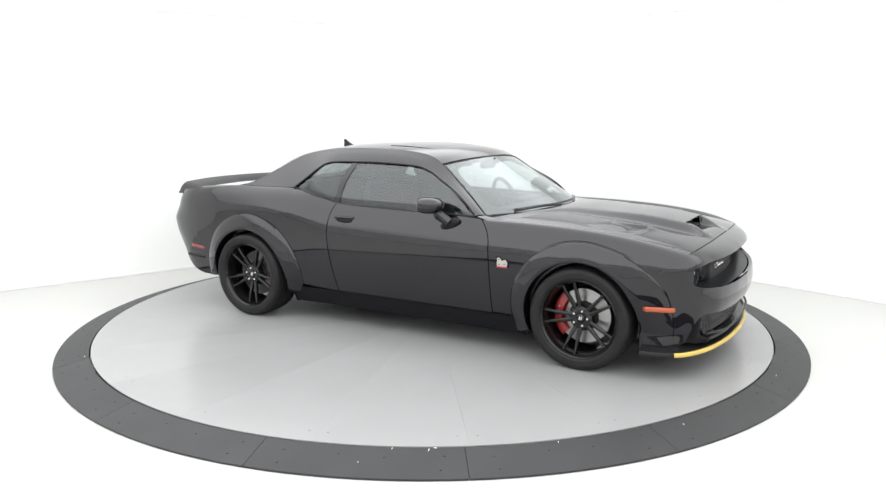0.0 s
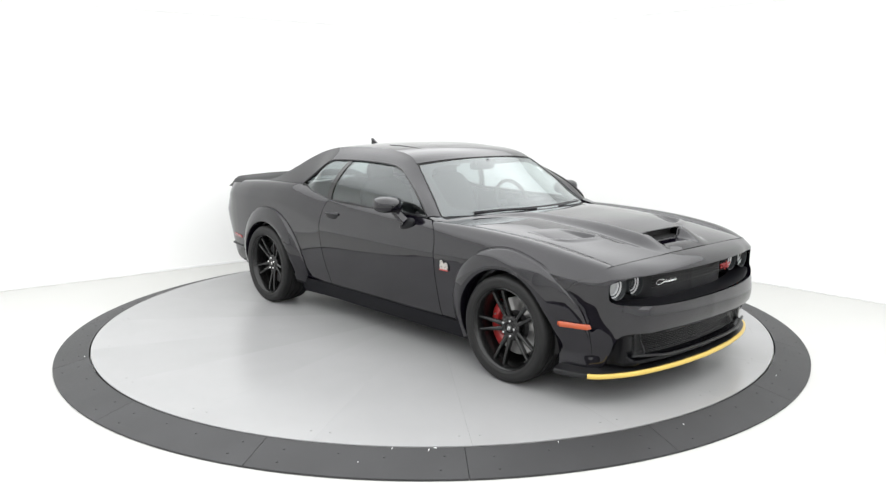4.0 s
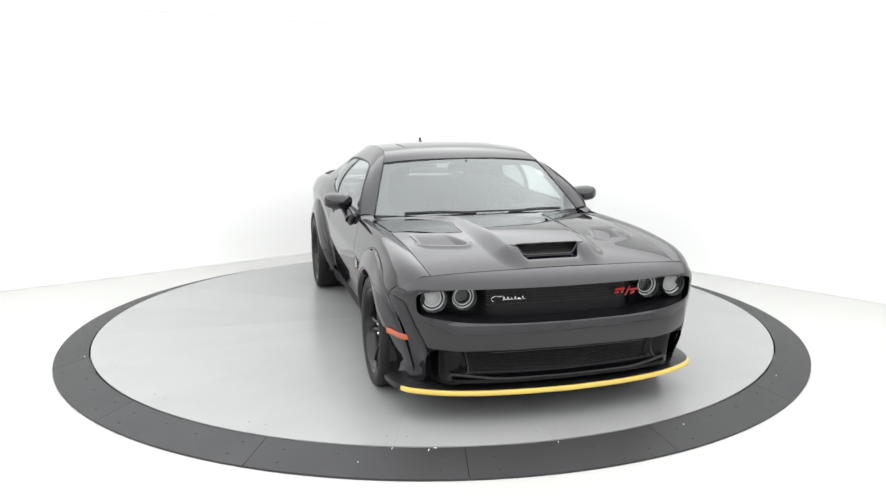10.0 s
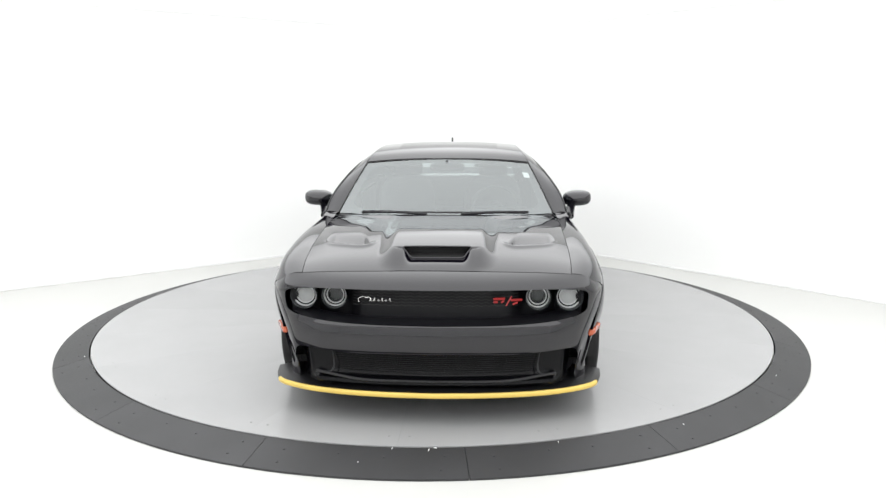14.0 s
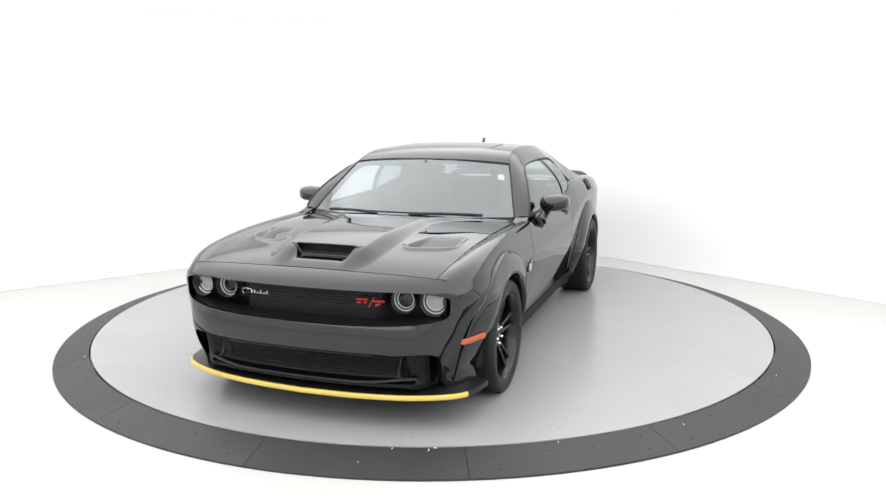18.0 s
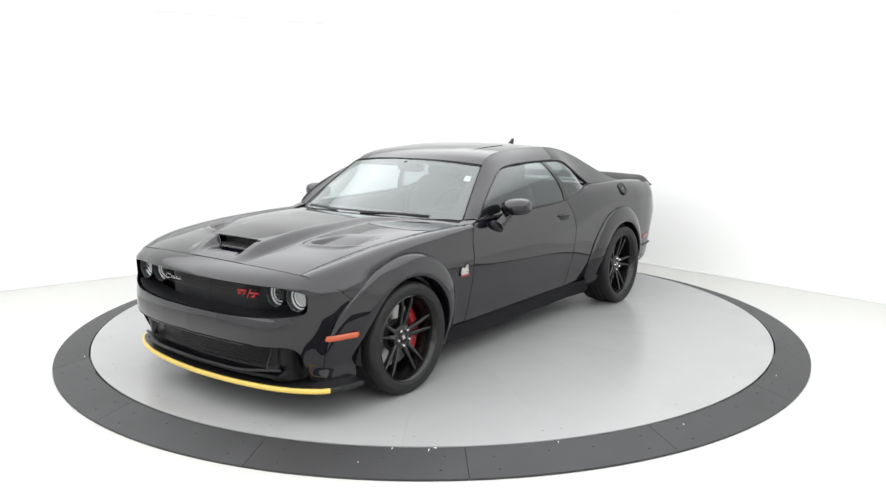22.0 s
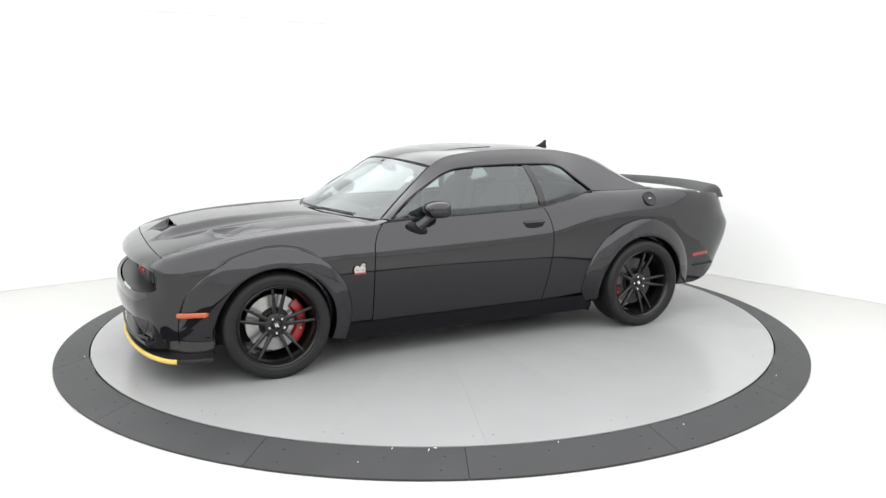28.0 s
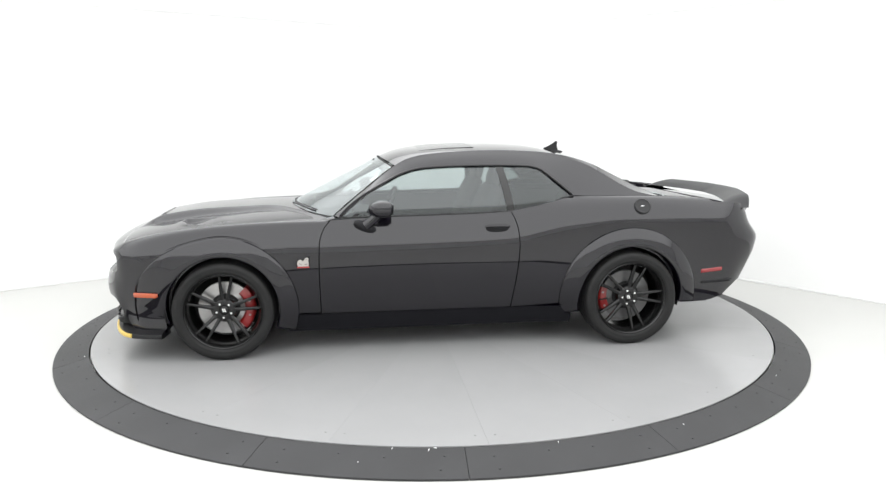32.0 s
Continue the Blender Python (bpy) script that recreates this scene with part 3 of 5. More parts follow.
# black lower fascia behind the bar
s2 = np.r_[-np.linspace(1, 0, 40)[:-1], np.linspace(0, 1, 40)] * s_of_y(0.815)
S, V = np.meshgrid(s2, np.linspace(0, 1, 14), indexing="ij")
A = np.abs(S)
yy = np.interp(A, np.linspace(0, 1, len(PLAN)), PLAN[:, 0])
Z = fascia_bottom(yy) + 0.012 + (0.215 - fascia_bottom(yy)) * V
O = (1 - smooth((yy - 0.60) / 0.14)) * pch(V, [0, 0.15, 0.75, 0.84, 0.9, 1.0], [-0.06, -0.085, -0.075, -0.02, -0.012, -0.03]) - 0.014 - 0.05 * smooth((0.60 - Z) / 0.36) * smooth((yy - 0.64) / 0.1) - 0.05 * smooth((yy - 0.72) / 0.08)
hx, hy = nose(A, O)
LOWER = part("lower_fascia", sheet(np.stack([hx, np.sign(S) * hy, Z], -1), 0.02, flip=True), FASCIA_BLACK, label="gloss black lower front fascia")

# lower grille: mesh of slats
for k in range(12):
    zz = 0.404 - 0.0112 * k
    q = np.linspace(-1, 1, 31) * s_of_y(0.60 - 0.005 * k)
    hx, hy = nose(np.abs(q), np.full(31, -0.070))
    part("slat", tube(np.stack([hx, np.sign(q) * hy, np.full(31, zz) + 0.018 * np.abs(q)], -1), 0.0014, 5), GRILLE_BLACK, LOWER)
q = np.linspace(-1, 1, 61) * s_of_y(0.68)
hx, hy = nose(np.abs(q), np.full(61, -0.016) - 0.02 * smooth((np.abs(q) / s_of_y(0.68) - 0.6) / 0.4))
part("intake_lip", tube(np.stack([hx, np.sign(q) * hy, 0.268 + 0.022 * smooth((np.abs(q) / s_of_y(0.68) - 0.5) / 0.5)], -1), 0.0075 + 0.002 * np.cos(np.linspace(0, 2 * math.pi, 61)), 8), SATIN, LOWER)
for sgn in (-1, 1):
    pts = []
    for y, z, o in ((0.600, 0.415, -0.075), (0.590, 0.37, -0.075), (0.580, 0.325, -0.06), (0.585, 0.30, -0.045), (0.61, 0.288, -0.03)):
        hx, hy = nose(np.array([s_of_y(y)]), np.array([o]))
        pts.append((hx[0], sgn * hy[0], z))
    part("intake_blade", tube(spline(pts, 16), np.linspace(0.002, 0.006, 16), 8), SATIN, LOWER)

# grille: backing, honeycomb bars, rim
q = np.r_[-np.linspace(1, 0, 40)[:-1], np.linspace(0, 1, 40)] * s_of_y(0.838)
S, V = np.meshgrid(q, np.linspace(0, 1, 6), indexing="ij")
A = np.abs(S)
yy = np.interp(A, np.linspace(0, 1, len(PLAN)), PLAN[:, 0])
low = 0.575 + 0.0 * yy
hx, hy = nose(A, -0.145 - 0.075 * smooth((yy - 0.40) / 0.15) + 0.18 * smooth((yy - 0.812) / 0.026))
GRILLE = part("grille", sheet(np.stack([hx, np.sign(S) * hy, low + (0.80 - low) * V], -1), 0, flip=True, rim=False), LOWER_BLACK, label="matt black grille between the headlamps")
for k in range(6):
    zz = 0.752 - 0.017 * k
    q = np.linspace(-1, 1, 41) * s_of_y(0.475)
    hx, hy = nose(np.abs(q), np.full(41, -0.118))
    hx = hx + (0.004 * (-1) ** np.arange(41))
    part("slat", tube(np.stack([hx, np.sign(q) * hy, zz + 0.004 * (-1.0) ** np.arange(41)], -1), 0.0022, 5), MATT, GRILLE)
q = np.linspace(-1, 1, 81) * s_of_y(0.816)
yy = np.interp(np.abs(q), np.linspace(0, 1, len(PLAN)), PLAN[:, 0])
ledge = []
for o, dz in ((-0.026, -0.006), (-0.050, -0.001), (-0.10, 0.004), (-0.150, 0.006)):
    hx, hy = nose(np.abs(q), np.full(81, o))
    ledge.append(np.stack([hx, np.sign(q) * hy, fascia_top(yy) + dz], -1))
part("grille_sill", sheet(np.array(ledge), 0, rim=False), LOWER_BLACK, GRILLE)


# splitter and its yellow guard
def splitter_edge(n, out, z):
    pts = [(0.0, 0.872), (0.25, 0.858), (0.50, 0.822), (0.70, 0.767), (0.82, 0.712), (0.89, 0.66), (0.93, 0.59), (0.955, 0.50), (0.965, 0.42)]
    e = spline(pts, n)
    d = np.gradient(e, axis=0)
    d /= np.linalg.norm(d, axis=1)[:, None]
    return np.stack([e[:, 1] + d[:, 0] * out, e[:, 0] - d[:, 1] * out, np.full(n, z)], 1)


def ring_of(rows, flip=False):
    """A closed sheet over rows of points that run round a section."""
    P = np.array(rows)
    n = P.shape[1]
    v = P.reshape(-1, 3).tolist()
    f = []
    m = len(P)
    for i in range(m):
        j = (i + 1) % m
        for k in range(n - 1):
            f.append((i * n + k, j * n + k, j * n + k + 1, i * n + k + 1))
    f += [tuple(i * n for i in range(m))[::-1], tuple(i * n + n - 1 for i in range(m))]
    if flip:
        f = [q[::-1] for q in f]
    return v, f


def full(rows):
    """Mirror half rows into whole ones."""
    return [np.concatenate([(r * [1, -1, 1])[::-1][:-1], r]) for r in rows]


def lift(r):
    r = np.array(r)
    r[:, 2] += -0.014 + 0.004 * smooth((np.abs(r[:, 1]) - 0.6) / 0.35)
    return r


edge = [splitter_edge(50, o, z) for o, z in ((-0.16, 0.235), (-0.05, 0.222), (0.0, 0.212), (0.004, 0.200), (0.0, 0.182), (-0.05, 0.176), (-0.2, 0.176))]
part("splitter", ring_of(full([lift(e) for e in edge])), SATIN, label="satin black front splitter")
guard = [splitter_edge(50, o, z)[:41] for o, z in ((-0.004, 0.213), (0.008, 0.213), (0.011, 0.209), (0.011, 0.190), (0.008, 0.186), (-0.004, 0.186))]
part("splitter_guard", ring_of(full([lift(e) for e in guard])), YELLOW, label="yellow plastic shipping guard on the splitter edge")

# headlamps
def headlamp(y, kind):
    sg = 1 if y > 0 else -1
    x = 0.672 if kind == "inner" else 0.664
    rot = Matrix.Translation((x, y, 0.704)) @ Matrix.Rotation(radians(sg * (0 if kind == "inner" else 3)), 4, "Z") @ Matrix.Rotation(radians(-90), 4, "Z") @ Matrix.Scale(0.90 if kind == "inner" else 0.94, 4)
    bowl = moved(lathe([(0.079, -0.03), (0.081, 0.040), (0.0795, 0.042), (0.0775, 0.040), (0.0735, 0.004), (0.071, -0.02)], 48), rot)
    lamp = part("headlight", bowl, LAMP_DARK, label="round headlamp with a white light ring")
    part("halo_ring", moved(lathe([(0.0725, 0.002), (0.0725, 0.011), (0.069, 0.0135), (0.0655, 0.010), (0.064, 0.0)], 40), rot), LAMP_WHITE, lamp, "white ring")
    part("bezel", moved(lathe([(0.064, 0.004), (0.062, -0.004), (0.057, -0.006), (0.0555, 0.0)], 40), rot), LAMP_DARK, lamp, "dark bezel")
    part("inner_ring", moved(lathe([(0.0565, -0.004), (0.055, 0.003), (0.052, 0.004), (0.049, -0.003)], 40), rot), LAMP_WHITE, lamp, "bright inner ring")
    if kind == "outer":
        part("projector", moved(lathe([(0.050, -0.004), (0.046, -0.001), (0.043, -0.004), (0.03, 0.006), (0.0, 0.010)], 32), rot), LAMP_GREY, lamp, "frosted grey lens")
    else:
        part("intake", moved(lathe([(0.050, -0.004), (0.046, -0.006), (0.043, -0.014), (0.040, -0.05), (0.0, -0.055)], 32), rot), LAMP_DARK, lamp, "hollow dark lamp centre")
    part("lens", moved(lathe([(0.074, 0.013), (0.05, 0.024), (0.025, 0.029), (0.0, 0.030)], 32), rot), LENS, lamp, "clear cover")


for y in (-0.740, 0.740):
    headlamp(y, "outer")
for y in (-0.568, 0.568):
    headlamp(y, "inner")


# script badge and red badge as plain strokes
def stroke(points, y0, z0, sx, sz, out, w):
    pts = []
    for a, b in points:
        y = y0 + a * sx
        hx, hy = nose(np.array([s_of_y(abs(y))]), np.array([out]))
        pts.append((hx[0], math.copysign(hy[0], y), z0 + b * sz))
    return tube(spline(pts, max(6, 5 * len(pts))), w, 5)


script = join(stroke([(0.30, 0.34), (0.55, 0.36), (0.8, 0.40), (1.0, 0.46)], -0.442, 0.678, 0.206, 0.036, -0.106, 0.0013), stroke([(0.28, 0.85), (0.14, 1.0), (0.0, 0.55), (0.05, 0.12), (0.2, 0.18), (0.36, 0.6), (0.30, 1.0), (0.2, 0.85)], -0.442, 0.678, 0.206, 0.036, -0.106, 0.0017),
              *[stroke([(0.33 + 0.11 * k, 0.30 + 0.03 * k), (0.36 + 0.11 * k, 0.9 - 0.25 * (k % 2 == 0) * (k > 0)), (0.375 + 0.11 * k, 0.35), (0.42 + 0.11 * k, 0.5)], -0.442, 0.678, 0.206, 0.036, -0.106, 0.0017) for k in range(6)])
part("nameplate", script, CHROME, label="chrome script nameplate on the grille")
emblem = join(*[stroke(pts_, 0.326, 0.678, 0.172, 0.038, -0.104, w_) for pts_, w_ in (([(0.02, 0.78), (0.40, 0.82)], 0.0075), ([(0.02, 0.30), (0.16, 0.32)], 0.006), ([(0.28, 0.22), (0.36, 0.5)], 0.0055), ([(0.44, -0.25), (0.62, 1.15)], 0.0038), ([(0.60, 0.58), (0.98, 0.60)], 0.007), ([(0.66, -0.05), (0.82, 0.22)], 0.0065))])
part("emblem", emblem, BADGE_RED, label="red slanted emblem on the grille")


# ---- body sides ----
def arch_low(x, base):
    """Lower edge of a side panel, cut round both wheels."""
    z = np.full_like(x, base)
    for hx, r in ((0.0, 0.425), (-WB, 0.425)):
        d = np.abs(x - hx)
        z = np.where(d < r, np.maximum(z, HUB_Z + np.sqrt(np.maximum(r * r - d * d, 0))), z)
    return z


def cols(x0, x1, n, *knots):
    xs = list(np.linspace(x0, x1, n))
    for k in knots:
        xs += [k + d for d in (-0.012, -0.004, -0.001, 0.001, 0.004, 0.012)]
    lo, hi = min(x0, x1), max(x0, x1)
    return np.array(sorted((x for x in set(xs) if lo <= x <= hi), reverse=True))


def side_panel(xs, z_hi, base, cap=None, nv=26, nc=10, edge_f=None, edge_r=None):
    """A grid on the body side from the arch or sill up to z_hi, then over a rounded cap."""
    rows = []
    x0, x1 = xs[0], xs[-1]
    lo = arch_low(xs, base)
    for i, x in enumerate(xs):
        hi = float(z_hi(x))
        z = np.linspace(lo[i], hi, nv)
        t = (x - x1) / (x0 - x1)
        xx = np.full(nv, x)
        if edge_f is not None:
            xx = xx + (edge_f(z) - x0) * smooth((t - 0.7) / 0.3)
        if edge_r is not None:
            xx = xx + (edge_r(z) - x1) * smooth((0.3 - t) / 0.3)
        y = y_side(xx, z)
        row = np.stack([xx, y, z], 1)
        if cap is not None:
            p0, e = row[-1], np.array(cap(xx[-1]))
            d = row[-1] - row[-2]
            d /= np.linalg.norm(d) + 1e-9
            c = p0 + d * np.linalg.norm(e - p0) * 0.5
            t2 = np.linspace(0, 1, nc)[1:, None]
            row = np.concatenate([row, p0 * (1 - t2) ** 2 + 2 * c * t2 * (1 - t2) + e * t2 * t2])
        rows.append(row)
    return np.array(rows)


def door_front(z):
    return pch(z, [0.2, 0.30, 0.6, 0.81, 0.90, 0.985, 1.1], [-0.672, -0.672, -0.668, -0.675, -0.70, -0.767, -0.85])


def door_rear(z):
    return pch(z, [0.2, 0.30, 0.55, 0.75, 0.86, 0.95, 1.02, 1.1], [-2.055, -2.062, -2.092, -2.106, -2.100, -2.078, -2.045, -2.02])


GAP = 0.0035


def crest(x):
    return pch(x, [0.66, 0.33, -0.04, -0.43, -0.78], [0.788, 0.862, 0.908, 0.930, 0.950])


fender = side_panel(cols(0.668, -0.68, 56, 0.425, -0.425), crest, 0.30, cap=lambda x: (x, float(hood_edge_y(x)) + GAP, float(z_hood(np.array(x), np.array(hood_edge_y(x)))) - 0.001), edge_r=lambda z: door_front(z) + GAP)
low = pch(fender[..., 0], [0.425, 0.50, 0.58, 0.66], [0.60, 0.70, 0.765, 0.785])
fender[..., 2] = np.where((fender[..., 0] > 0.424) & (fender[..., 2] < low), low, fender[..., 2])
fender[:, :26, 1] = y_side(fender[:, :26, 0], fender[:, :26, 2])
FENDERS = both("fender", sheet(fender, 0.02), PAINT, "glossy black front fender")
root = []
for t in np.linspace(0, 1, 8):
    a0_ = Vector((-0.672, 0.903, 0.9475)).lerp(Vector((-0.672, 0.8135, 0.9615)), t)
    b0_ = Vector((-0.792, 0.893, 0.984)).lerp(Vector((-0.772, 0.806, 0.985)), t)
    root.append([tuple(a0_.lerp(b0_, f) + Vector((0, 0.004, 0.010)) * 4 * f * (1 - f) * t * (1 - t)) for f in np.linspace(0, 1, 7)])
both("pillar_root", sheet(np.array(root), 0.006, flip=True), PAINT, "", parents=FENDERS)

door = side_panel(cols(-0.675, -2.10, 60), lambda x: float(belt_z(x)) - 0.006, 0.285, edge_f=lambda z: door_front(z) - GAP, edge_r=lambda z: door_rear(z) + GAP, nv=40)
DOORS = both("door", sheet(door, 0.03), PAINT, "closed glossy black door")

def quarter_hi(x):
    return float(belt_z(x)) - 0.008 - 0.022 * float(smooth((-2.45 - x) / 0.2))


def sail(x):
    """Foot of the rear pillar on the quarter panel: y, z."""
    return float(pch(x, [-2.53, -2.62, -2.75, -2.95, -3.25, -3.60], [0.828, 0.838, 0.842, 0.838, 0.826, 0.800])), float(pch(x, [-2.53, -2.62, -2.75, -2.95, -3.25, -3.60], [1.109, 1.104, 1.102, 1.101, 1.092, 1.066]))


def quarter_cap(x):
    if x > -2.53:
        z = quarter_hi(x)
        return (x, float(y_side(x, z)) - 0.016, z + 0.006)
    y, z = sail(x)
    return (x, y, z)


quarter = side_panel(cols(-2.105, -3.60, 70, -WB + 0.425, -WB - 0.425), quarter_hi, 0.285, cap=quarter_cap, edge_f=lambda z: door_rear(z) - GAP, nv=34, nc=7)
both("quarter_panel", sheet(quarter, 0.02), PAINT, "wide glossy black rear quarter panel")

# rear fascia, wrapped round the tail
RPLAN = spline([(0.937, -3.60), (0.9235, -3.70), (0.903, -3.80), (0.874, -3.90), (0.828, -3.99), (0.755, -4.05), (0.60, -4.095), (0.30, -4.122), (0.0, -4.13)], 50)
rows = []
for k, (y, x) in enumerate(RPLAN):
    f = k / 49
    zt = float(belt_z(-3.6)) - 0.026 - 0.03 * smooth(f / 0.35) - 0.03 * smooth((f - 0.3) / 0.4)
    zb = 0.292 + 0.135 * smooth(f / 0.26)
    z = np.linspace(zb, zt, 30)
    tuck = pch((z - zb) / (zt - zb), [0, 0.2, 0.42, 0.58, 0.66, 0.80, 0.92, 1.0], [-0.165, -0.078, -0.014, 0.003, -0.008, -0.048, -0.085, -0.125])
    tuck = tuck - 0.075 * math.exp(-((f - 0.40) / 0.17) ** 2) * smooth((z - 0.74) / 0.2)
    w = smooth((f - 0.05) / 0.45)
    d = RPLAN[min(k + 1, 49)] - RPLAN[max(k - 1, 0)]
    d = d / np.linalg.norm(d)
    nx, ny = -abs(d[0]), abs(d[1])
    base = y_side(np.full(30, -3.6), z) - y_side(-3.6, 0.62)
    rows.append(np.stack([x + nx * tuck * w, y + base * (1 - w) + ny * tuck * w * 0.8, z], 1))
rear = np.array(rows)
rear[..., 1] += (float(y_side(-3.6, 0.62)) - 0.937) * (1 - np.linspace(0, 1, 50)[:, None])
half = rear
whole = np.concatenate([half, (half * [1, -1, 1])[::-1][1:]])
part("rear_bumper", sheet(whole, 0.02), PAINT, label="black rear bumper and tail panel")
low = half[6:, 0]
skirt = np.stack([low + [0.012, -0.012, 0.012], low + [0.020, -0.018, -0.03], np.c_[low[:, 0] + 0.10, low[:, 1] * 0.94, np.full(len(low), 0.295)], np.c_[low[:, 0] + 0.20, low[:, 1] * 0.88, np.full(len(low), 0.272)]], 1)
part("rear_valance", sheet(np.concatenate([skirt, (skirt * [1, -1, 1])[::-1][1:]]), 0.01), PAINT, label="glossy black lower rear valance")

# rocker panels
rp = []
for x in np.linspace(-0.44, -2.52, 30):
    flare = 0.02 * smooth((-2.1 - x) / 0.4)
    rp.append([(x, 0.872 + flare, 0.289), (x, 0.868 + flare, 0.262), (x, 0.852 + 1.4 * flare, 0.205), (x, 0.832 + 1.4 * flare, 0.158), (x, 0.74, 0.150)])
both("rocker_panel", sheet(np.array(rp), 0.01, flip=False), SKIRT_BLACK, "dark plastic side skirt")


# wheel arch flares
def flare(hx, a0, a1, front):
    """A broad, nearly flat band round the arch, with a crisp step down to the body at its outer edge."""
    rows = []
    lip0 = 0.998 if front else 1.012
    for a in np.radians(np.linspace(a0, a1, 72)):
        c, s_ = math.cos(a), math.sin(a)
        deg = math.degrees(a)
        end = float(smooth((deg - a0) / 16) * smooth((a1 - deg) / 16))
        wide = float(pch(deg, [-14, 10, 22, 30, 40, 50, 58, 66, 76, 90], [0.60, 0.605, 0.607, 0.600, 0.583, 0.562, 0.546, 0.531, 0.5225, 0.522])) if front else 0.530
        xo, zo = hx + wide * c, HUB_Z + wide * s_
        body = float(y_side(xo, min(max(zo, 0.22), 0.9)))
        near = float(y_side(hx + 0.405 * c, min(max(HUB_Z + 0.405 * s_, 0.34), 0.86)))
        lip = min(lip0, near + 0.062)
        proud = 0.017
        if front and c > 0:
            fade = float(smooth((deg - 4) / 40))
            proud *= 0.15 + 0.85 * fade
            lip = min(lip, near + 0.022 + 0.040 * fade) - 0.10 * max(0.0, 0.47 - (HUB_Z + 0.405 * s_))
        lip = body + proud + (lip - body - proud) * (0.65 + 0.35 * end)
        outer = body + proud
        sec = []
        for r, k, dip in ((0.385, 0, -0.10), (0.389, 0, -0.012), (0.393, 0, -0.003), (0.400, 0, 0.0), (0.4 + 0.25 * (wide - 0.4), 0.26, 0.003), (0.4 + 0.5 * (wide - 0.4), 0.52, 0.004), (0.4 + 0.75 * (wide - 0.4), 0.78, 0.003), (wide - 0.012, 0.97, 0.0), (wide - 0.006, 1.0, -0.003), (wide, 1.0, -proud - 0.004)):
            sec.append((hx + r * c, lip + (outer - lip) * k + dip, HUB_Z + r * s_))
        rows.append(sec)
    rows = np.array(rows)
    for _ in range(14):
        rows[1:-1, :, 1] += 0.5 * (0.5 * (rows[:-2, :, 1] + rows[2:, :, 1]) - rows[1:-1, :, 1])
    return sheet(rows, 0.01, flip=True)


both("wheel_arch_flare", flare(0.0, -14, 200, True), PAINT, "wide black front wheel arch flare")
both("wheel_arch_flare", flare(-WB, -14, 186, False), PAINT, "wide black rear wheel arch flare")
for hx in (0.0, -WB):
    rows = [[(hx + 0.40 * math.cos(a), y, HUB_Z + 0.40 * math.sin(a)) for y in np.linspace(0.55, 0.93, 4)] for a in np.radians(np.linspace(-12, 192, 40))]
    both("wheel_well", sheet(np.array(rows), 0, rim=False), MATT, "dark wheel well liner")


# ---- greenhouse ----
DLO = [(-0.812, 0.986), (-0.868, 1.047), (-0.952, 1.112), (-1.048, 1.170), (-1.155, 1.224), (-1.275, 1.279), (-1.41, 1.311), (-1.65, 1.324), (-1.862, 1.327), (-2.05, 1.325), (-2.22, 1.318), (-2.305, 1.297), (-2.345, 1.270), (-2.43, 1.200), (-2.49, 1.150), (-2.535, 1.108)]
dl = spline(DLO, 80)
top_in = np.stack([dl[:, 0], np.minimum(y_glass(dl[:, 1], dl[:, 0]), y_side(dl[:, 0], np.minimum(dl[:, 1], 1.0)) + 0.5) + 0.006, dl[:, 1]], 1)
top_in[:, 1] -= 0.006 * np.exp(-((top_in[:, 0] + 2.25) / 0.12) ** 2)
back_in = np.array([(x, sail(x)[0] + 0.001, sail(x)[1] + 0.0015) for x in np.linspace(-2.56, -3.60, 30)])
inner = np.concatenate([top_in, back_in])
inner = spline(inner, 150)
inner[:, 1] += 0.0065 * np.exp(-((inner[:, 0] + 2.545) / 0.055) ** 2)
OUT = [(-0.775, 0.800, 0.982), (-0.90, 0.755, 1.085), (-1.05, 0.702, 1.20), (-1.225, 0.640, 1.325), (-1.32, 0.612, 1.375), (-1.45, 0.592, 1.405), (-1.70, 0.575, 1.425), (-2.0, 0.568, 1.432), (-2.3, 0.568, 1.420), (-2.55, 0.572, 1.383), (-2.75, 0.585, 1.322), (-2.90, 0.595, 1.248), (-3.10, 0.615, 1.150), (-3.30, 0.645, 1.070), (-3.45, 0.68, 1.030), (-3.60, 0.72, 1.000)]
outer = spline(OUT, 150)
# pair the two loops by even shares of their own knots
def cum(p):
    s_ = np.r_[0, np.cumsum(np.linalg.norm(np.diff(p, axis=0), axis=1))]
    return s_ / s_[-1]
def at_x(p, x):
    k = int(np.argmin(np.abs(p[:, 0] - x)))
    return cum(p)[k]
tin = [0, at_x(inner, -1.225), at_x(inner, -1.48), at_x(inner, -2.2), at_x(inner, -2.40), at_x(inner, -2.54), at_x(inner, -2.95), 1.0]
tout = [0, at_x(outer, -1.13), at_x(outer, -1.34), at_x(outer, -2.18), at_x(outer, -2.58), at_x(outer, -2.86), at_x(outer, -3.2), 1.0]
q = np.linspace(0, 1, 130)
kn = np.linspace(0, 1, len(tin))
ai, ao = np.interp(q, kn, tin), np.interp(q, kn, tout)
I3 = np.stack([np.interp(ai, cum(inner), inner[:, k]) for k in range(3)], 1)
O3 = np.stack([np.interp(ao, cum(outer), outer[:, k]) for k in range(3)], 1)
k0, k1 = int(np.argmin(np.abs(O3[:, 0] + 2.50))), int(np.argmin(np.abs(I3[:, 0] + 3.13)))
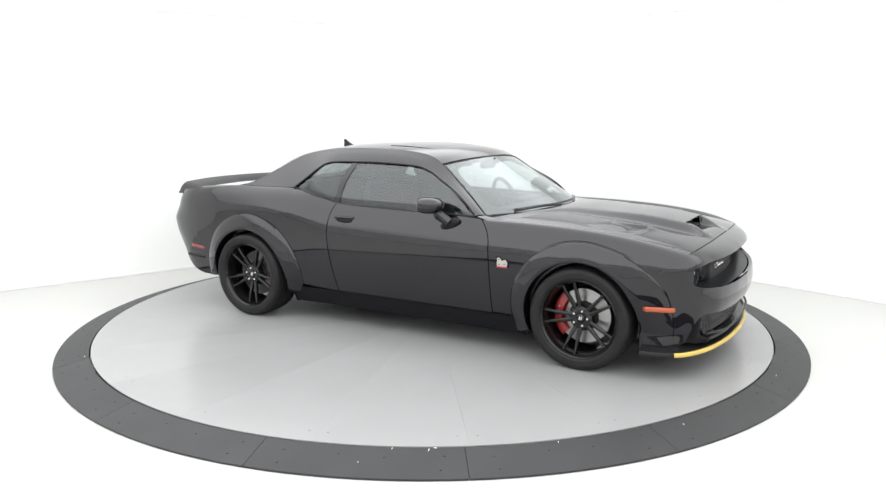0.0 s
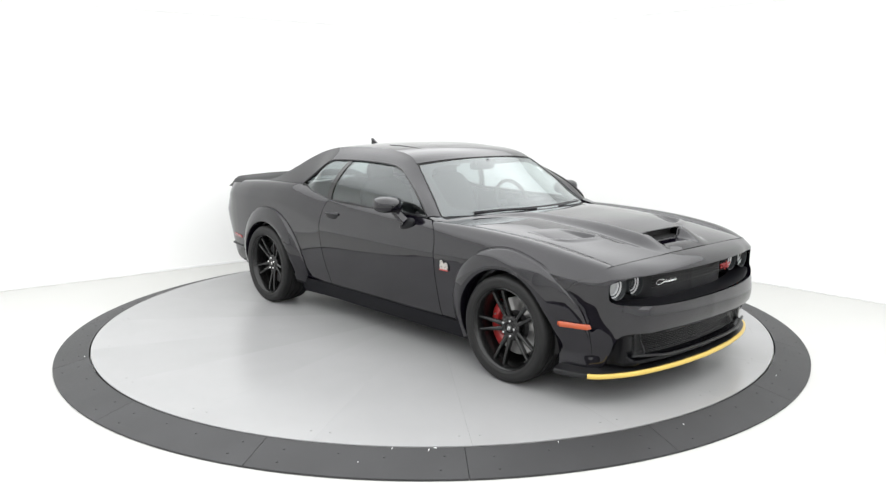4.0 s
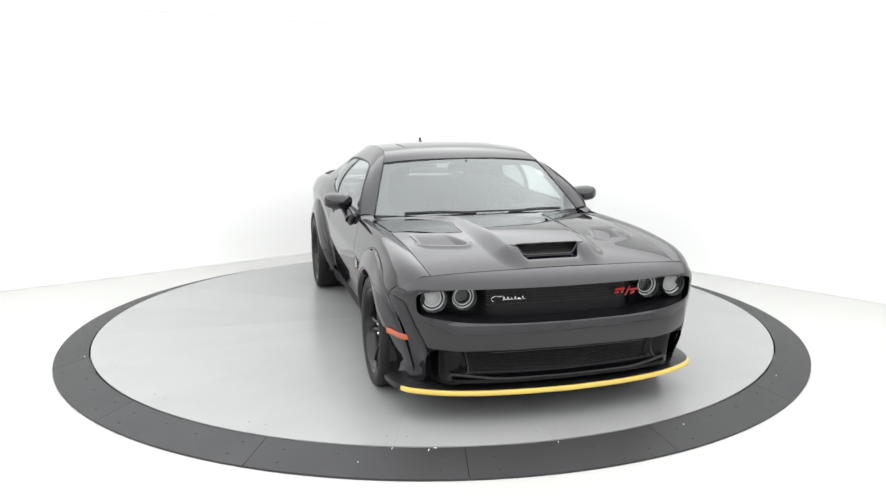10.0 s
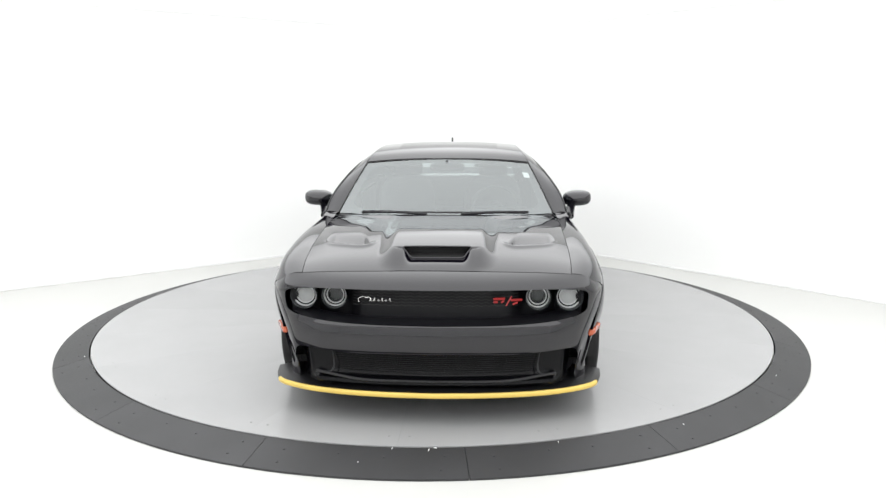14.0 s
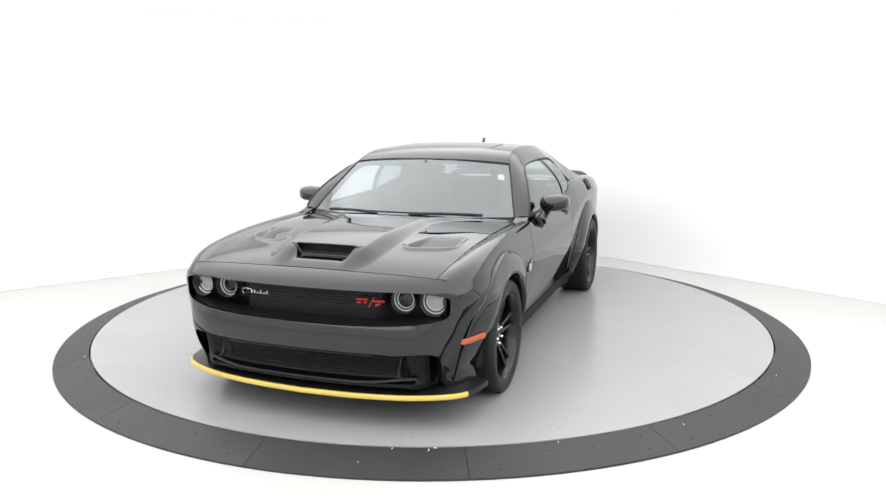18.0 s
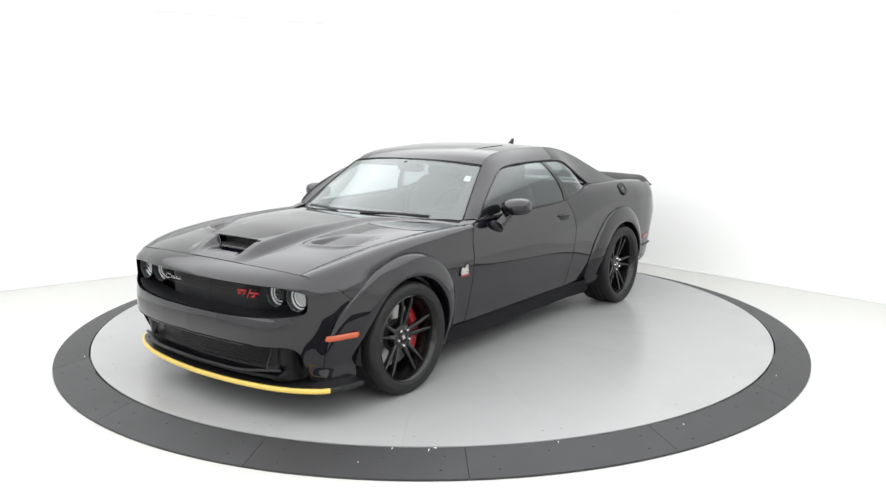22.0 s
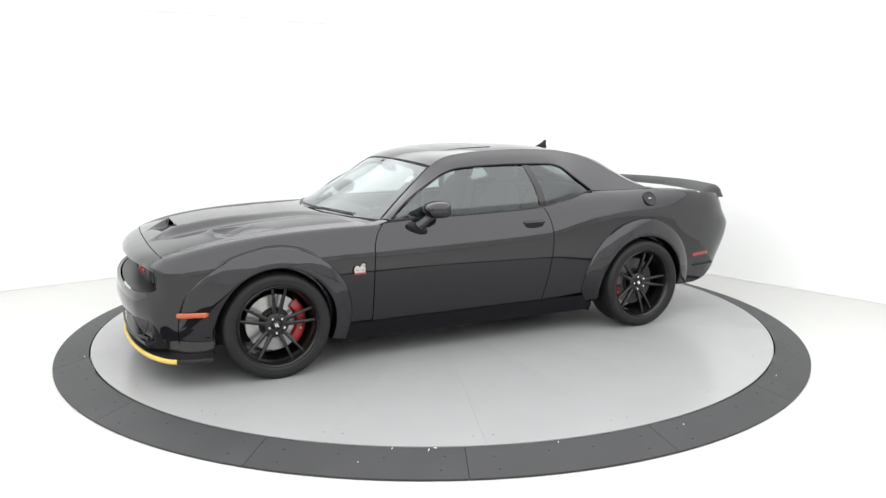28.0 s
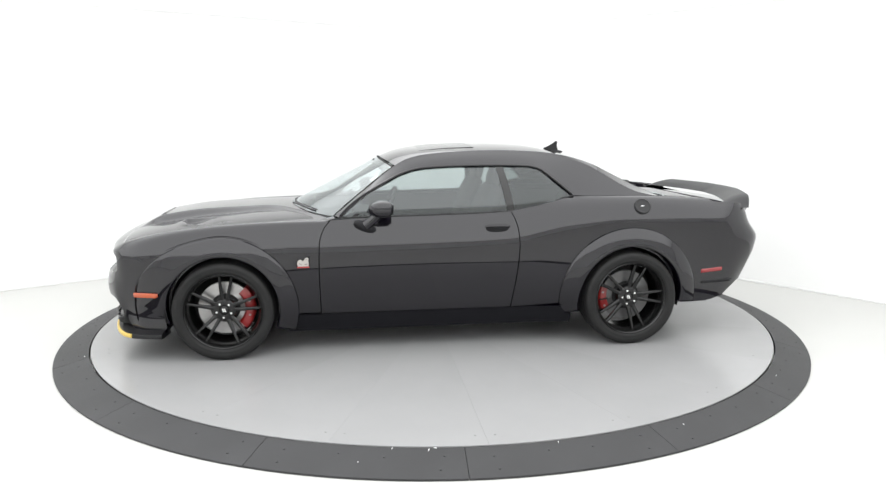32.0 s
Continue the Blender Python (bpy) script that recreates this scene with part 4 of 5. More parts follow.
ridge = spline([O3[k0], (-2.70, 0.626, 1.320), (-2.82, 0.690, 1.248), (-2.94, 0.765, 1.172), (-3.05, 0.810, 1.122), I3[k1] + [0, -0.004, 0.003]], k1 - k0 + 1)
EDGE = O3.copy()
EDGE[k0:k1 + 1] = ridge
shelf = [EDGE[k] + (O3[k] - EDGE[k]) * np.linspace(0, 1, 6)[:, None] + [0, 0, -0.002] for k in range(k0 + 2, k1 + 1)]
EDGE[k1 + 1:] = I3[k1 + 1:]
shelf += [I3[k] + (O3[k] - I3[k]) * np.linspace(0, 1, 6)[:, None] for k in range(k1 + 1, 130)]
both("pillar_shelf", sheet(np.array(shelf), 0.02), PAINT, "black inner face of the rear pillar")
O3 = EDGE
rows = []
for k in range(k1 + 1):
    t = np.linspace(0, 1, 12)[:, None]
    chord = I3[k] * (1 - t) + O3[k] * t
    d = O3[k] - I3[k]
    n = np.array([0, 0.62, 0.78])
    n = n - d * (n @ d) / (d @ d + 1e-9)
    n /= np.linalg.norm(n)
    rows.append(chord + 4 * t * (1 - t) * ((0.075 - 0.068 * float(smooth((k - k0 + 26) / 36))) * np.linalg.norm(d)) * n)
rows = np.array(rows)
for _ in range(40):
    rows[1:-1, 1:-1] = 0.4 * rows[1:-1, 1:-1] + 0.15 * (rows[:-2, 1:-1] + rows[2:, 1:-1] + rows[1:-1, :-2] + rows[1:-1, 2:])
both("pillar_frame", sheet(rows, 0.02), PAINT, "black roof pillar and rail")
both("window_seal", tube(np.concatenate([top_in, spline([(-2.535, 0.822, 1.106), (-2.30, 0.868, 1.052), (-2.05, 0.889, 1.008), (-1.6, 0.893, 0.995), (-0.812, 0.893, 0.983)], 40)[1:-1]]), 0.007, 6, True), SATIN, "black rubber window seal")

# roof with sunroof
ro = outer[(outer[:, 0] < -1.22) & (outer[:, 0] > -2.86)]
ro = spline(ro, 50)
w = np.linspace(-1, 1, 33)
rows = []
for k, (x, y, z) in enumerate(ro):
    f = k / 49
    xf = 0.075 * (1 - f) ** 6
    crown = pch(x, [-1.2, -1.32, -1.5, -1.75, -2.0, -2.3, -2.6, -2.86], [0.034, 0.030, 0.030, 0.028, 0.026, 0.026, 0.018, 0.008])
    rows.append([(x + xf * (1 - t * t), t * (y - 0.003), z + float(crown) * (1 - abs(t) ** 2.4)) for t in w])
ROOF = part("roof", sheet(np.array(rows), 0.015, flip=True), PAINT, label="black steel roof")
zc = lambda x: float(np.interp(-x, -ro[:, 0], ro[:, 2])) + 0.0285
sun = [[(x, y, zc(x) - 0.0285 + float(pch(x, [-1.2, -1.32, -1.5, -1.75, -2.0], [0.034, 0.030, 0.030, 0.028, 0.026])) * (1 - abs(y / 0.575) ** 2.4) + 0.0035) for y in np.linspace(-0.40, 0.40, 15)] for x in np.linspace(-1.42, -1.86, 12)]
part("sunroof", sheet(np.array(sun), 0.006, flip=True), GLOSS_BLACK, ROOF, "dark glass sunroof")

# windscreen
wo = outer[(outer[:, 0] > -1.228)]
wo = spline(wo, 30)
rows = []
for k, (x, y, z) in enumerate(wo):
    f = k / 29
    bow = 0.075 + 0.265 * (1 - f) ** 1.35
    rise = 0.02 + 0.006 * math.sin(math.pi * f)
    rows.append([(x + bow * (1 - t * t), t * (y - 0.006), z + (rise + 0.018 * f) * (1 - t * t) - 0.0) for t in np.linspace(-1, 1, 31)])
part("windscreen", sheet(np.array(rows), 0.004, flip=True), SCREEN, label="raked windscreen glass")
edge3 = np.array(rows)


def on_screen(u, v):
    """A point of the windscreen, u across and v up it, both 0 to 1."""
    a, b = u * (edge3.shape[1] - 1), v * (edge3.shape[0] - 1)
    i, j = min(int(a), edge3.shape[1] - 2), min(int(b), edge3.shape[0] - 2)
    a, b = a - i, b - j
    p = (edge3[j, i] * (1 - a) + edge3[j, i + 1] * a) * (1 - b) + (edge3[j + 1, i] * (1 - a) + edge3[j + 1, i + 1] * a) * b
    return p + np.array([-0.0045, 0, -0.0065])


border = []
for k in range(120):
    a = 2 * math.pi * k / 120
    c, s_ = math.cos(a), math.sin(a)
    m_ = max(abs(c), abs(s_))
    ou, ov = 0.5 + 0.497 * c / m_, 0.5 + 0.495 * s_ / m_
    r_ = (abs(c) ** 7 + abs(s_) ** 7) ** (-1 / 7)
    iu, iv = 0.5 + 0.452 * c * r_, 0.5 + 0.425 * s_ * r_
    border.append([on_screen(ou + (iu - ou) * f, ov + (iv - ov) * f) for f in (0, 0.5, 1)])
border.append(border[0])
part("screen_border", sheet(np.array(border), 0, rim=False), MATT, label="black printed border of the windscreen")
band = np.concatenate([edge3[:, 0], edge3[-1, 1:], edge3[::-1, -1][1:]])
part("screen_seal", tube(band, 0.006, 6), MATT, label="black windscreen seal")

# rear window
bo = outer[(outer[:, 0] < -2.83) & (outer[:, 0] > -3.52)]
bo = spline(bo, 24)
part("rear_window", sheet(np.array([[(x - 0.03 * (1 - t * t), t * (y - 0.004), z + 0.012 * (1 - t * t)) for t in np.linspace(-1, 1, 21)] for x, y, z in bo]), 0.004, flip=True), TINTED, label="dark tinted rear window")

# side glass
def side_glass(x0, x1, slant0, slant1):
    rows = []
    for f in np.linspace(0, 1, 26):
        col = []
        for t in np.linspace(0, 1, 12):
            x = (x0 + slant0 * t) * (1 - f) + (x1 + slant1 * t) * f
            zb_ = float(belt_z(min(x, -0.80))) - 0.005
            zt_ = float(np.interp(-x, -dl[:, 0], dl[:, 1]))
            z = zb_ + (zt_ - zb_) * t
            yb = float(y_side(x, zb_)) - 0.014
            yt = float(y_glass(zt_, x)) - 0.006
            m_ = t ** (2.0 - 0.85 * float(smooth((-2.25 - x) / 0.22)))
            col.append((x, yb + (yt - yb) * m_, z))
        rows.append(col)
    return np.array(rows)


both("door_window", sheet(side_glass(-0.822, -2.035, 0.0, 0.055), 0.004), SIDE_GLASS, "raised door window glass")
both("quarter_window", sheet(side_glass(-2.075, -2.52, 0.055, 0.0), 0.004), TINTED, "dark fixed quarter window")
both("b_pillar", sheet(np.array([[(-2.030 + 0.055 * t + d, float(y_side(-2.05, 1.006)) - 0.008 + (float(y_glass(1.325)) + 0.002 - float(y_side(-2.05, 1.006)) + 0.008) * t ** 2.0, 1.006 + 0.318 * t) for d in (0.004, -0.05)] for t in np.linspace(0, 1, 10)]), 0.02, flip=True), GLOSS_BLACK, "gloss black centre pillar")
sail_corner = [(x, float(y_glass(z)) + 0.002 + 0.003 * (z < 1.0), z) for x, z in ((-0.905, 0.990), (-0.922, 1.008), (-0.938, 1.014), (-0.950, 1.008), (-0.954, 0.990))]
both("mirror_sail", (sail_corner + [(x, y - 0.012, z) for x, y, z in sail_corner], [(0, 1, 2, 3, 4), (9, 8, 7, 6, 5)] + [(i, i + 5, (i + 1) % 5 + 5, (i + 1) % 5) for i in range(5)]), SATIN, "black corner sail of the door window")

# deck lid and spoiler
rows = []
for x in np.linspace(-3.50, -4.10, 20):
    e = float(np.interp(-x, [3.50, 3.6, 3.9, 4.03, 4.10], [0.70, 0.74, 0.75, 0.64, 0.45]))
    zz = float(np.interp(-x, [3.50, 3.7, 4.1], [1.012, 1.025, 0.985]))
    ze = float(np.interp(-x, [3.50, 3.6, 3.9, 4.1], [1.03, 1.02, 0.985, 0.955]))
    rows.append([(x, t * e, zz + (ze - zz) * abs(t) ** 3) for t in np.linspace(-1, 1, 25)])
part("deck_lid", sheet(np.array(rows), 0.02, flip=True), PAINT, label="black trunk lid")
shelf = [[(x, s_ * float(np.interp(f, [0, 1], [float(np.interp(-x, [3.5, 3.6, 3.9, 4.1], [0.70, 0.74, 0.76, 0.70])), a])), float(np.interp(f, [0, 1], [float(np.interp(-x, [3.5, 3.6, 3.9, 4.1], [1.03, 1.02, 0.985, 0.955])), b]))) for f in np.linspace(0, 1, 4)] for s_ in (1,) for x, a, b in ((-3.50, 0.815, 1.058), (-3.60, 0.83, 1.045), (-3.75, 0.805, 1.012), (-3.86, 0.735, 0.985), (-3.92, 0.66, 0.968))]
both("deck_side", sheet(np.array(shelf), 0.01), PAINT)
rows = []
for t in np.linspace(-1, 1, 41):
    a = abs(t)
    y = t * 0.845
    drop = smooth((a - 0.80) / 0.20)
    xf = float(pch(a, [0, 0.35, 0.74, 0.95, 1.0], [-3.965, -3.92, -3.82, -3.76, -3.76]))
    xr = float(pch(a, [0, 0.3, 0.55, 0.75, 0.92, 1.0], [-4.155, -4.14, -4.08, -4.02, -3.96, -3.92]))
    zf, zr = 1.028 - 0.026 * drop, 1.086 - 0.004 * a - 0.050 * drop
    up = spline([(xf, zf), (xf * 0.6 + xr * 0.4, zf + 0.036 - 0.02 * drop), (xr + 0.02, zr), (xr, zr - 0.010), (xr + 0.006, zr - 0.040), (xr + 0.03, zr - 0.055), (xf * 0.45 + xr * 0.55, zf - 0.004), (xf, zf)], 26)
    thin = 1 - 0.97 * smooth((a - 0.90) / 0.10)
    rows.append([(p, y, zf - 0.01 * (1 - thin) + (q_ - zf) * thin) for p, q_ in up])
part("spoiler", sheet(np.array(rows), 0, rim=False), SATIN, label="satin black rear deck spoiler")

# shell that closes the body behind the panel gaps
inner_side = []
for x in np.linspace(0.60, -3.76, 60):
    zt = float(np.interp(-x, [-0.6, -0.3, 0.5, 0.9, 2.0, 2.5, 3.6, 3.9], [0.74, 0.82, 0.92, 0.955, 0.975, 1.04, 1.02, 0.95]))
    lo_ = max(float(arch_low(np.array([x]), 0.29)[0]), 0.29 + 0.45 * (-3.45 - x))
    inner_side.append([(x, float(y_side(x, z)) - 0.035 - (0.05 + 0.3 * max(0.0, 0.5 - z)) * float(smooth((x - 0.40) / 0.06)), z) for z in np.linspace(lo_ + 0.01, zt, 10)])
both("inner_side", sheet(np.array(inner_side), 0, rim=False), MATT)
part("underbody", join(block(-0.42, 0.42, -0.58, 0.58, 0.16, 0.70, 0.02), block(-2.52, -0.42, -0.80, 0.80, 0.140, 0.36, 0.02), block(-3.40, -2.52, -0.56, 0.56, 0.17, 0.80, 0.02), block(-3.76, -3.40, -0.64, 0.64, 0.36, 0.88, 0.03), block(0.41, 0.57, -0.76, 0.76, 0.17, 0.50, 0.02)), MATT, label="dark underbody")
cowl = []
for y in np.linspace(-0.785, 0.785, 41):
    u_ = y / 0.80
    xh = -0.762 + 0.312 * (1 - u_ ** 2)
    xg = -0.775 + 0.340 * (1 - (y / 0.794) ** 2)
    zh, zg = float(z_hood(np.array(xh), np.array(y))), 0.982 + 0.02 * (1 - (y / 0.794) ** 2)
    cowl.append([(xh + 0.03, y, zh - 0.012), (xh, y, zh - 0.004), (min(xh, xg) - 0.012, y, max(zh, zg) + 0.003), (min(xh, xg) - 0.030, y, max(zh, zg) + 0.017)])
part("cowl", sheet(np.array(cowl), 0, rim=False, flip=True), LOWER_BLACK, label="black plastic cowl under the windscreen")



# ---- wheels ----
def wheel_geo():
    """Meshes of one wheel about its axle, outer face towards +y."""
    groove = [p_ for g in (0.012, -0.035, -0.085, -0.132) for p_ in ((0.350, g + 0.006), (0.343, g + 0.0045), (0.343, g - 0.0045), (0.350, g - 0.006))]
    tyre = lathe([(0.262, 0.058), (0.268, 0.068), (0.276, 0.074), (0.284, 0.078), (0.287, 0.0795), (0.290, 0.079), (0.305, 0.083), (0.322, 0.0835), (0.338, 0.077), (0.3465, 0.065), (0.3495, 0.045), *groove, (0.345, -0.19), (0.32, -0.218), (0.27, -0.21)], 72)
    barrel = lathe([(0.236, -0.18), (0.236, -0.02), (0.243, 0.030), (0.252, 0.056), (0.2590, 0.068), (0.2650, 0.074), (0.2695, 0.070), (0.262, 0.05), (0.258, 0.02), (0.258, -0.2)], 72)
    hub = lathe([(0.03, 0.0), (0.034, 0.014), (0.060, 0.016), (0.078, 0.008), (0.088, -0.012), (0.088, -0.05)], 40)
    cap = lathe([(0.0, 0.018), (0.020, 0.018), (0.029, 0.014), (0.031, 0.0)], 24)
    return tyre, barrel, hub, cap


def spoke(a, spread):
    """One of a pair of slim spokes, leaning outwards from the hub to the rim."""
    rows = []
    for t in np.linspace(0, 1, 9):
        r = 0.060 + (0.258 - 0.060) * t
        off = (0.015 + 0.030 * t) * spread
        y = 0.010 + 0.034 * t ** 1.5 + 0.008 * math.sin(math.pi * t)
        hw = 0.0102 - 0.0012 * t + 0.005 * (1 - t) ** 2
        ring = []
        for dx, dy in ((-hw, -0.03), (-hw, -0.004), (-hw * 0.55, 0.0), (hw * 0.55, 0.0), (hw, -0.004), (hw, -0.03)):
            p, q_ = off + dx, r
            ring.append((q_ * math.cos(a) - p * math.sin(a), y + dy, q_ * math.sin(a) + p * math.cos(a)))
        rows.append(ring)
    v = [p for r in rows for p in r]
    f = []
    for i in range(8):
        for k in range(6):
            l = (k + 1) % 6
            f.append((i * 6 + k, i * 6 + l, (i + 1) * 6 + l, (i + 1) * 6 + k))
    return v, f


def build_wheel(x, sgn, turn, y_face):
    tyre, barrel, hub, cap = wheel_geo()
    flip = (lambda g: g) if sgn > 0 else mirrored

    def put(g):
        return moved(flip(g), Matrix.Translation((x, sgn * y_face, HUB_Z)))
    w = part("wheel", put(join(barrel, hub)), RIM, label="satin black alloy wheel with five pairs of slim spokes")
    part("tyre", put(tyre), RUBBER, w, "wide black low-profile tyre")
    for k in range(5):
        for s_ in (-1, 1):
            part("spoke", put(spoke(radians(turn + 72 * k), s_)), RIM, w)
        a = radians(turn + 36 + 72 * k)
        nut = moved(lathe([(0.0, 0.029), (0.007, 0.029), (0.0098, 0.024), (0.0102, 0.005)], 10), Matrix.Translation((0.052 * math.cos(a), 0, 0.052 * math.sin(a))))
        part("lug_nut", put(nut), CHROME, w, "bright lug nut")
    part("centre_cap", put(cap), RIM, w)
    mark = join(prism([(-0.013, -0.012), (-0.004, -0.012), (0.004, 0.012), (-0.005, 0.012)], 0.018, 0.0205), prism([(0.002, -0.012), (0.009, -0.012), (0.015, 0.012), (0.006, 0.012)], 0.018, 0.0205))
    part("cap_mark", put(mark), CHROME, w, "bright slanted mark")
    part("brake_disc", put(moved(lathe([(0.075, -0.02), (0.085, -0.055), (0.11, -0.06), (0.188, -0.06), (0.188, -0.09), (0.11, -0.09)], 48), Matrix.Identity(4))), STEEL if x > -1 else DARK_STEEL, label="steel brake disc behind the spokes")
    # dark hat ring of the disc
    part("disc_hat", put(lathe([(0.0, -0.03), (0.085, -0.03), (0.095, -0.052), (0.105, -0.0585)], 32)), MATT)
    cs = 180 if x > -1 else 0
    rows = []
    lo_a, hi_a, back = (cs - 46, cs + 46, 0.0) if x > -1 else (-38, 20, 0.022)
    for a in np.radians(np.linspace(lo_a, hi_a, 15)):
        e = 0.004 * math.cos((a - radians(cs)) * 2.2)
        rows.append([(r * math.cos(a), y - back, r * math.sin(a)) for r, y in ((0.135, -0.075), (0.138, -0.047), (0.15, -0.036 + e), (0.185, -0.034 + e), (0.205, -0.040), (0.213, -0.055), (0.213, -0.1))])
    cal = part("brake_caliper", put(sheet(np.array(rows), 0.01)), RED, label="red multi-piston brake caliper")
    mid_a = radians(0.5 * (lo_a + hi_a))
    bridge = block(-0.006, 0.006, -0.040 - back, -0.0275 - back, 0.138, 0.206, 0.003)
    part("pad_bridge", put(moved(bridge, Matrix.Rotation(radians(90) - mid_a, 4, "Y"))), MATT, cal, "dark bar between the caliper halves")
    for d in (-17, 17):
        a = radians(0.5 * (lo_a + hi_a) + d)
        part("caliper_bolt", put(moved(lathe([(0.0, 0.006), (0.006, 0.006), (0.009, 0.0)], 10), Matrix.Translation((0.178 * math.cos(a), -0.032 - back, 0.178 * math.sin(a))))), STEEL, cal)
    return w


build_wheel(0.0, 1, 95, 0.893)
build_wheel(0.0, -1, 110, 0.893)
build_wheel(-WB, 1, 36, 0.926)
build_wheel(-WB, -1, 130, 0.926)


# ---- outside fittings ----
def mirror_geo():
    v, f = ball(0, 0, 0, 1, 1, 1, 28, 18, 0.72)
    out = []
    for x, y, z in v:
        fx = 0.096 * x if x > 0 else 0.074 * math.copysign(abs(x) ** 0.6, x)
        taper = 1 - 0.30 * max(x, 0.0) ** 2
        out.append((-1.112 + fx, 1.010 + 0.108 * y * taper, 1.056 + 0.060 * z * (taper if z > 0 else 1 - 0.12 * max(x, 0.0)) + 0.005 * y))
    return out, f


ARMS = both("mirror", mirror_geo(), PAINT, "black door mirror on a slim arm")
both("mirror_arm", tube(spline([(-1.100, 0.975, 1.022), (-1.070, 0.958, 0.990), (-1.030, 0.944, 0.955), (-1.000, 0.936, 0.932)], 12), np.linspace(0.030, 0.040, 12), 12, squash=0.95), PAINT, "", parents=ARMS)
both("mirror_foot", moved(ball(0, 0, 0, 0.085, 0.026, 0.036, 18, 12, 0.9), Matrix.Translation((-0.995, 0.930, 0.922)) @ Matrix.Rotation(radians(-22), 4, "Y")), LOWER_BLACK, "", parents=ARMS)
both("mirror_glass", moved(lathe([(0.0, 0.0), (0.04, 0.0), (0.043, 0.003)], 24), Matrix.Translation((-1.1835, 1.003, 1.057)) @ Matrix.Rotation(radians(90), 4, "Z") @ Matrix.Diagonal((1.75, 1, 0.98, 1))), MIRROR, "", parents=ARMS)

hy = float(y_side(-1.94, 0.9))
# shallow raised oval; its dark plastic stands in for shade inside the hollow
cup = ball(-1.945, hy - 0.001, 0.884, 0.088, 0.012, 0.030, 24, 10, 0.85)
both("handle_recess", cup, LOWER_BLACK, "dark oval standing in for the shaded handle recess", parents=DOORS)
grip = tube(spline([(-1.862, hy - 0.002, 0.906), (-1.88, hy + 0.014, 0.910), (-1.95, hy + 0.018, 0.911), (-2.01, hy + 0.012, 0.908), (-2.028, hy - 0.002, 0.903)], 20), 0.0125, 8, squash=0.8)
both("door_handle", grip, PAINT, "black door handle", parents=DOORS)

FY = float(y_side(-3.035, 1.03))
SLOPE = math.degrees(math.atan2(float(y_side(-3.035, 1.0)) - float(y_side(-3.035, 1.06)), 0.06))
fm = Matrix.Translation((-3.035, FY - 0.002, 1.026)) @ Matrix.Rotation(radians(SLOPE), 4, "X")
fuel = part("fuel_door", moved(lathe([(0.060, -0.02), (0.062, 0.010), (0.056, 0.015), (0.050, 0.010), (0.040, 0.009), (0.0, 0.011)], 32), fm), SATIN, label="round black fuel filler door")
part("fuel_mark", moved(prism([(-0.013, -0.002), (0.013, -0.002), (0.013, 0.002), (-0.013, 0.002)], 0.010, 0.013), fm), CHROME, fuel, "small bright mark")


def lamp_bar(ends, z0, z1, h):
    """A slim lens along the body; ends are plan points x, y."""
    rows = []
    pts = spline([(*e, 0.0) for e in ends], 26)
    for t, (x, y, _) in zip(np.linspace(0, 1, 26), pts):
        z = z0 + (z1 - z0) * t
        y = y - 0.018 * (1 - float(smooth(min(t, 1 - t) / 0.10)))
        hh_ = h * (0.72 + 0.28 * float(smooth(min(t, 1 - t) / 0.08)))
        rows.append([(x, y - 0.03, z - hh_), (x, y - 0.003, z - hh_), (x, y, z - hh_ + 0.004), (x, y, z + hh_ - 0.004), (x, y - 0.003, z + hh_), (x, y - 0.03, z + hh_)])
    return sheet(np.array(rows), 0.004)


both("front_marker_light", lamp_bar([(0.432, 0.968), (0.50, float(y_side(0.50, 0.476)) + 0.027), (0.56, float(y_side(0.56, 0.476)) + 0.022), (0.618, float(y_side(0.618, 0.475)) + 0.013)], 0.478, 0.474, 0.0155), ORANGE, "amber side marker lamp")
both("rear_marker_light", lamp_bar([(x_, float(y_side(x_, 0.545)) + 0.006) for x_ in (-3.505, -3.58, -3.65, -3.71)], 0.528, 0.541, 0.0145), REDLENS, "dark red side marker lamp")


both("rear_vent", lamp_bar([(x_, float(y_side(x_, 0.475)) + 0.003) for x_ in (-3.505, -3.60, -3.70, -3.80)], 0.442, 0.444, 0.009), LOWER_BLACK, "dark slot under the rear marker lamp")


def badge(name, s_):
    """One small pale figure on a dark backing, with a red foot."""
    y = float(y_side(-0.56, 0.68)) + 0.003
    figure = [(0.040, -0.026), (0.046, -0.006), (0.040, 0.014), (0.028, 0.026), (0.014, 0.024), (0.006, 0.015), (-0.002, 0.016), (-0.008, 0.027), (-0.018, 0.038), (-0.032, 0.040), (-0.042, 0.030), (-0.036, 0.016), (-0.042, 0.0), (-0.038, -0.026)]
    flat = lambda pts, k, d0, d1: prism([(-0.560 + a * k, 0.682 + b * k) for a, b in pts], y + d0, y + d1)
    side = lambda g: g if s_ > 0 else mirrored(g)
    b = part(name, side(flat(figure, 1.14, -0.003, 0.003)), LOWER_BLACK, label="small white and red fender badge")
    part("badge_figure", side(flat(figure, 0.92, 0.003, 0.006)), BADGE_WHITE, b, "pale plain figure")
    part("badge_foot", side(flat([(0.042, -0.034), (0.042, -0.026), (-0.042, -0.026), (-0.042, -0.034)], 1.0, 0.0, 0.007)), BADGE_RED, b, "red foot")
    for pts in ([(0.012, -0.012), (0.030, -0.004), (0.030, -0.001), (0.012, -0.008)], [(-0.030, 0.020), (-0.016, 0.026), (-0.016, 0.029), (-0.030, 0.023)], [(-0.028, -0.010), (-0.010, -0.012), (-0.010, -0.008), (-0.028, -0.006)]):
        part("badge_mark", side(flat(pts, 1.0, 0.004, 0.0075)), LOWER_BLACK, b)


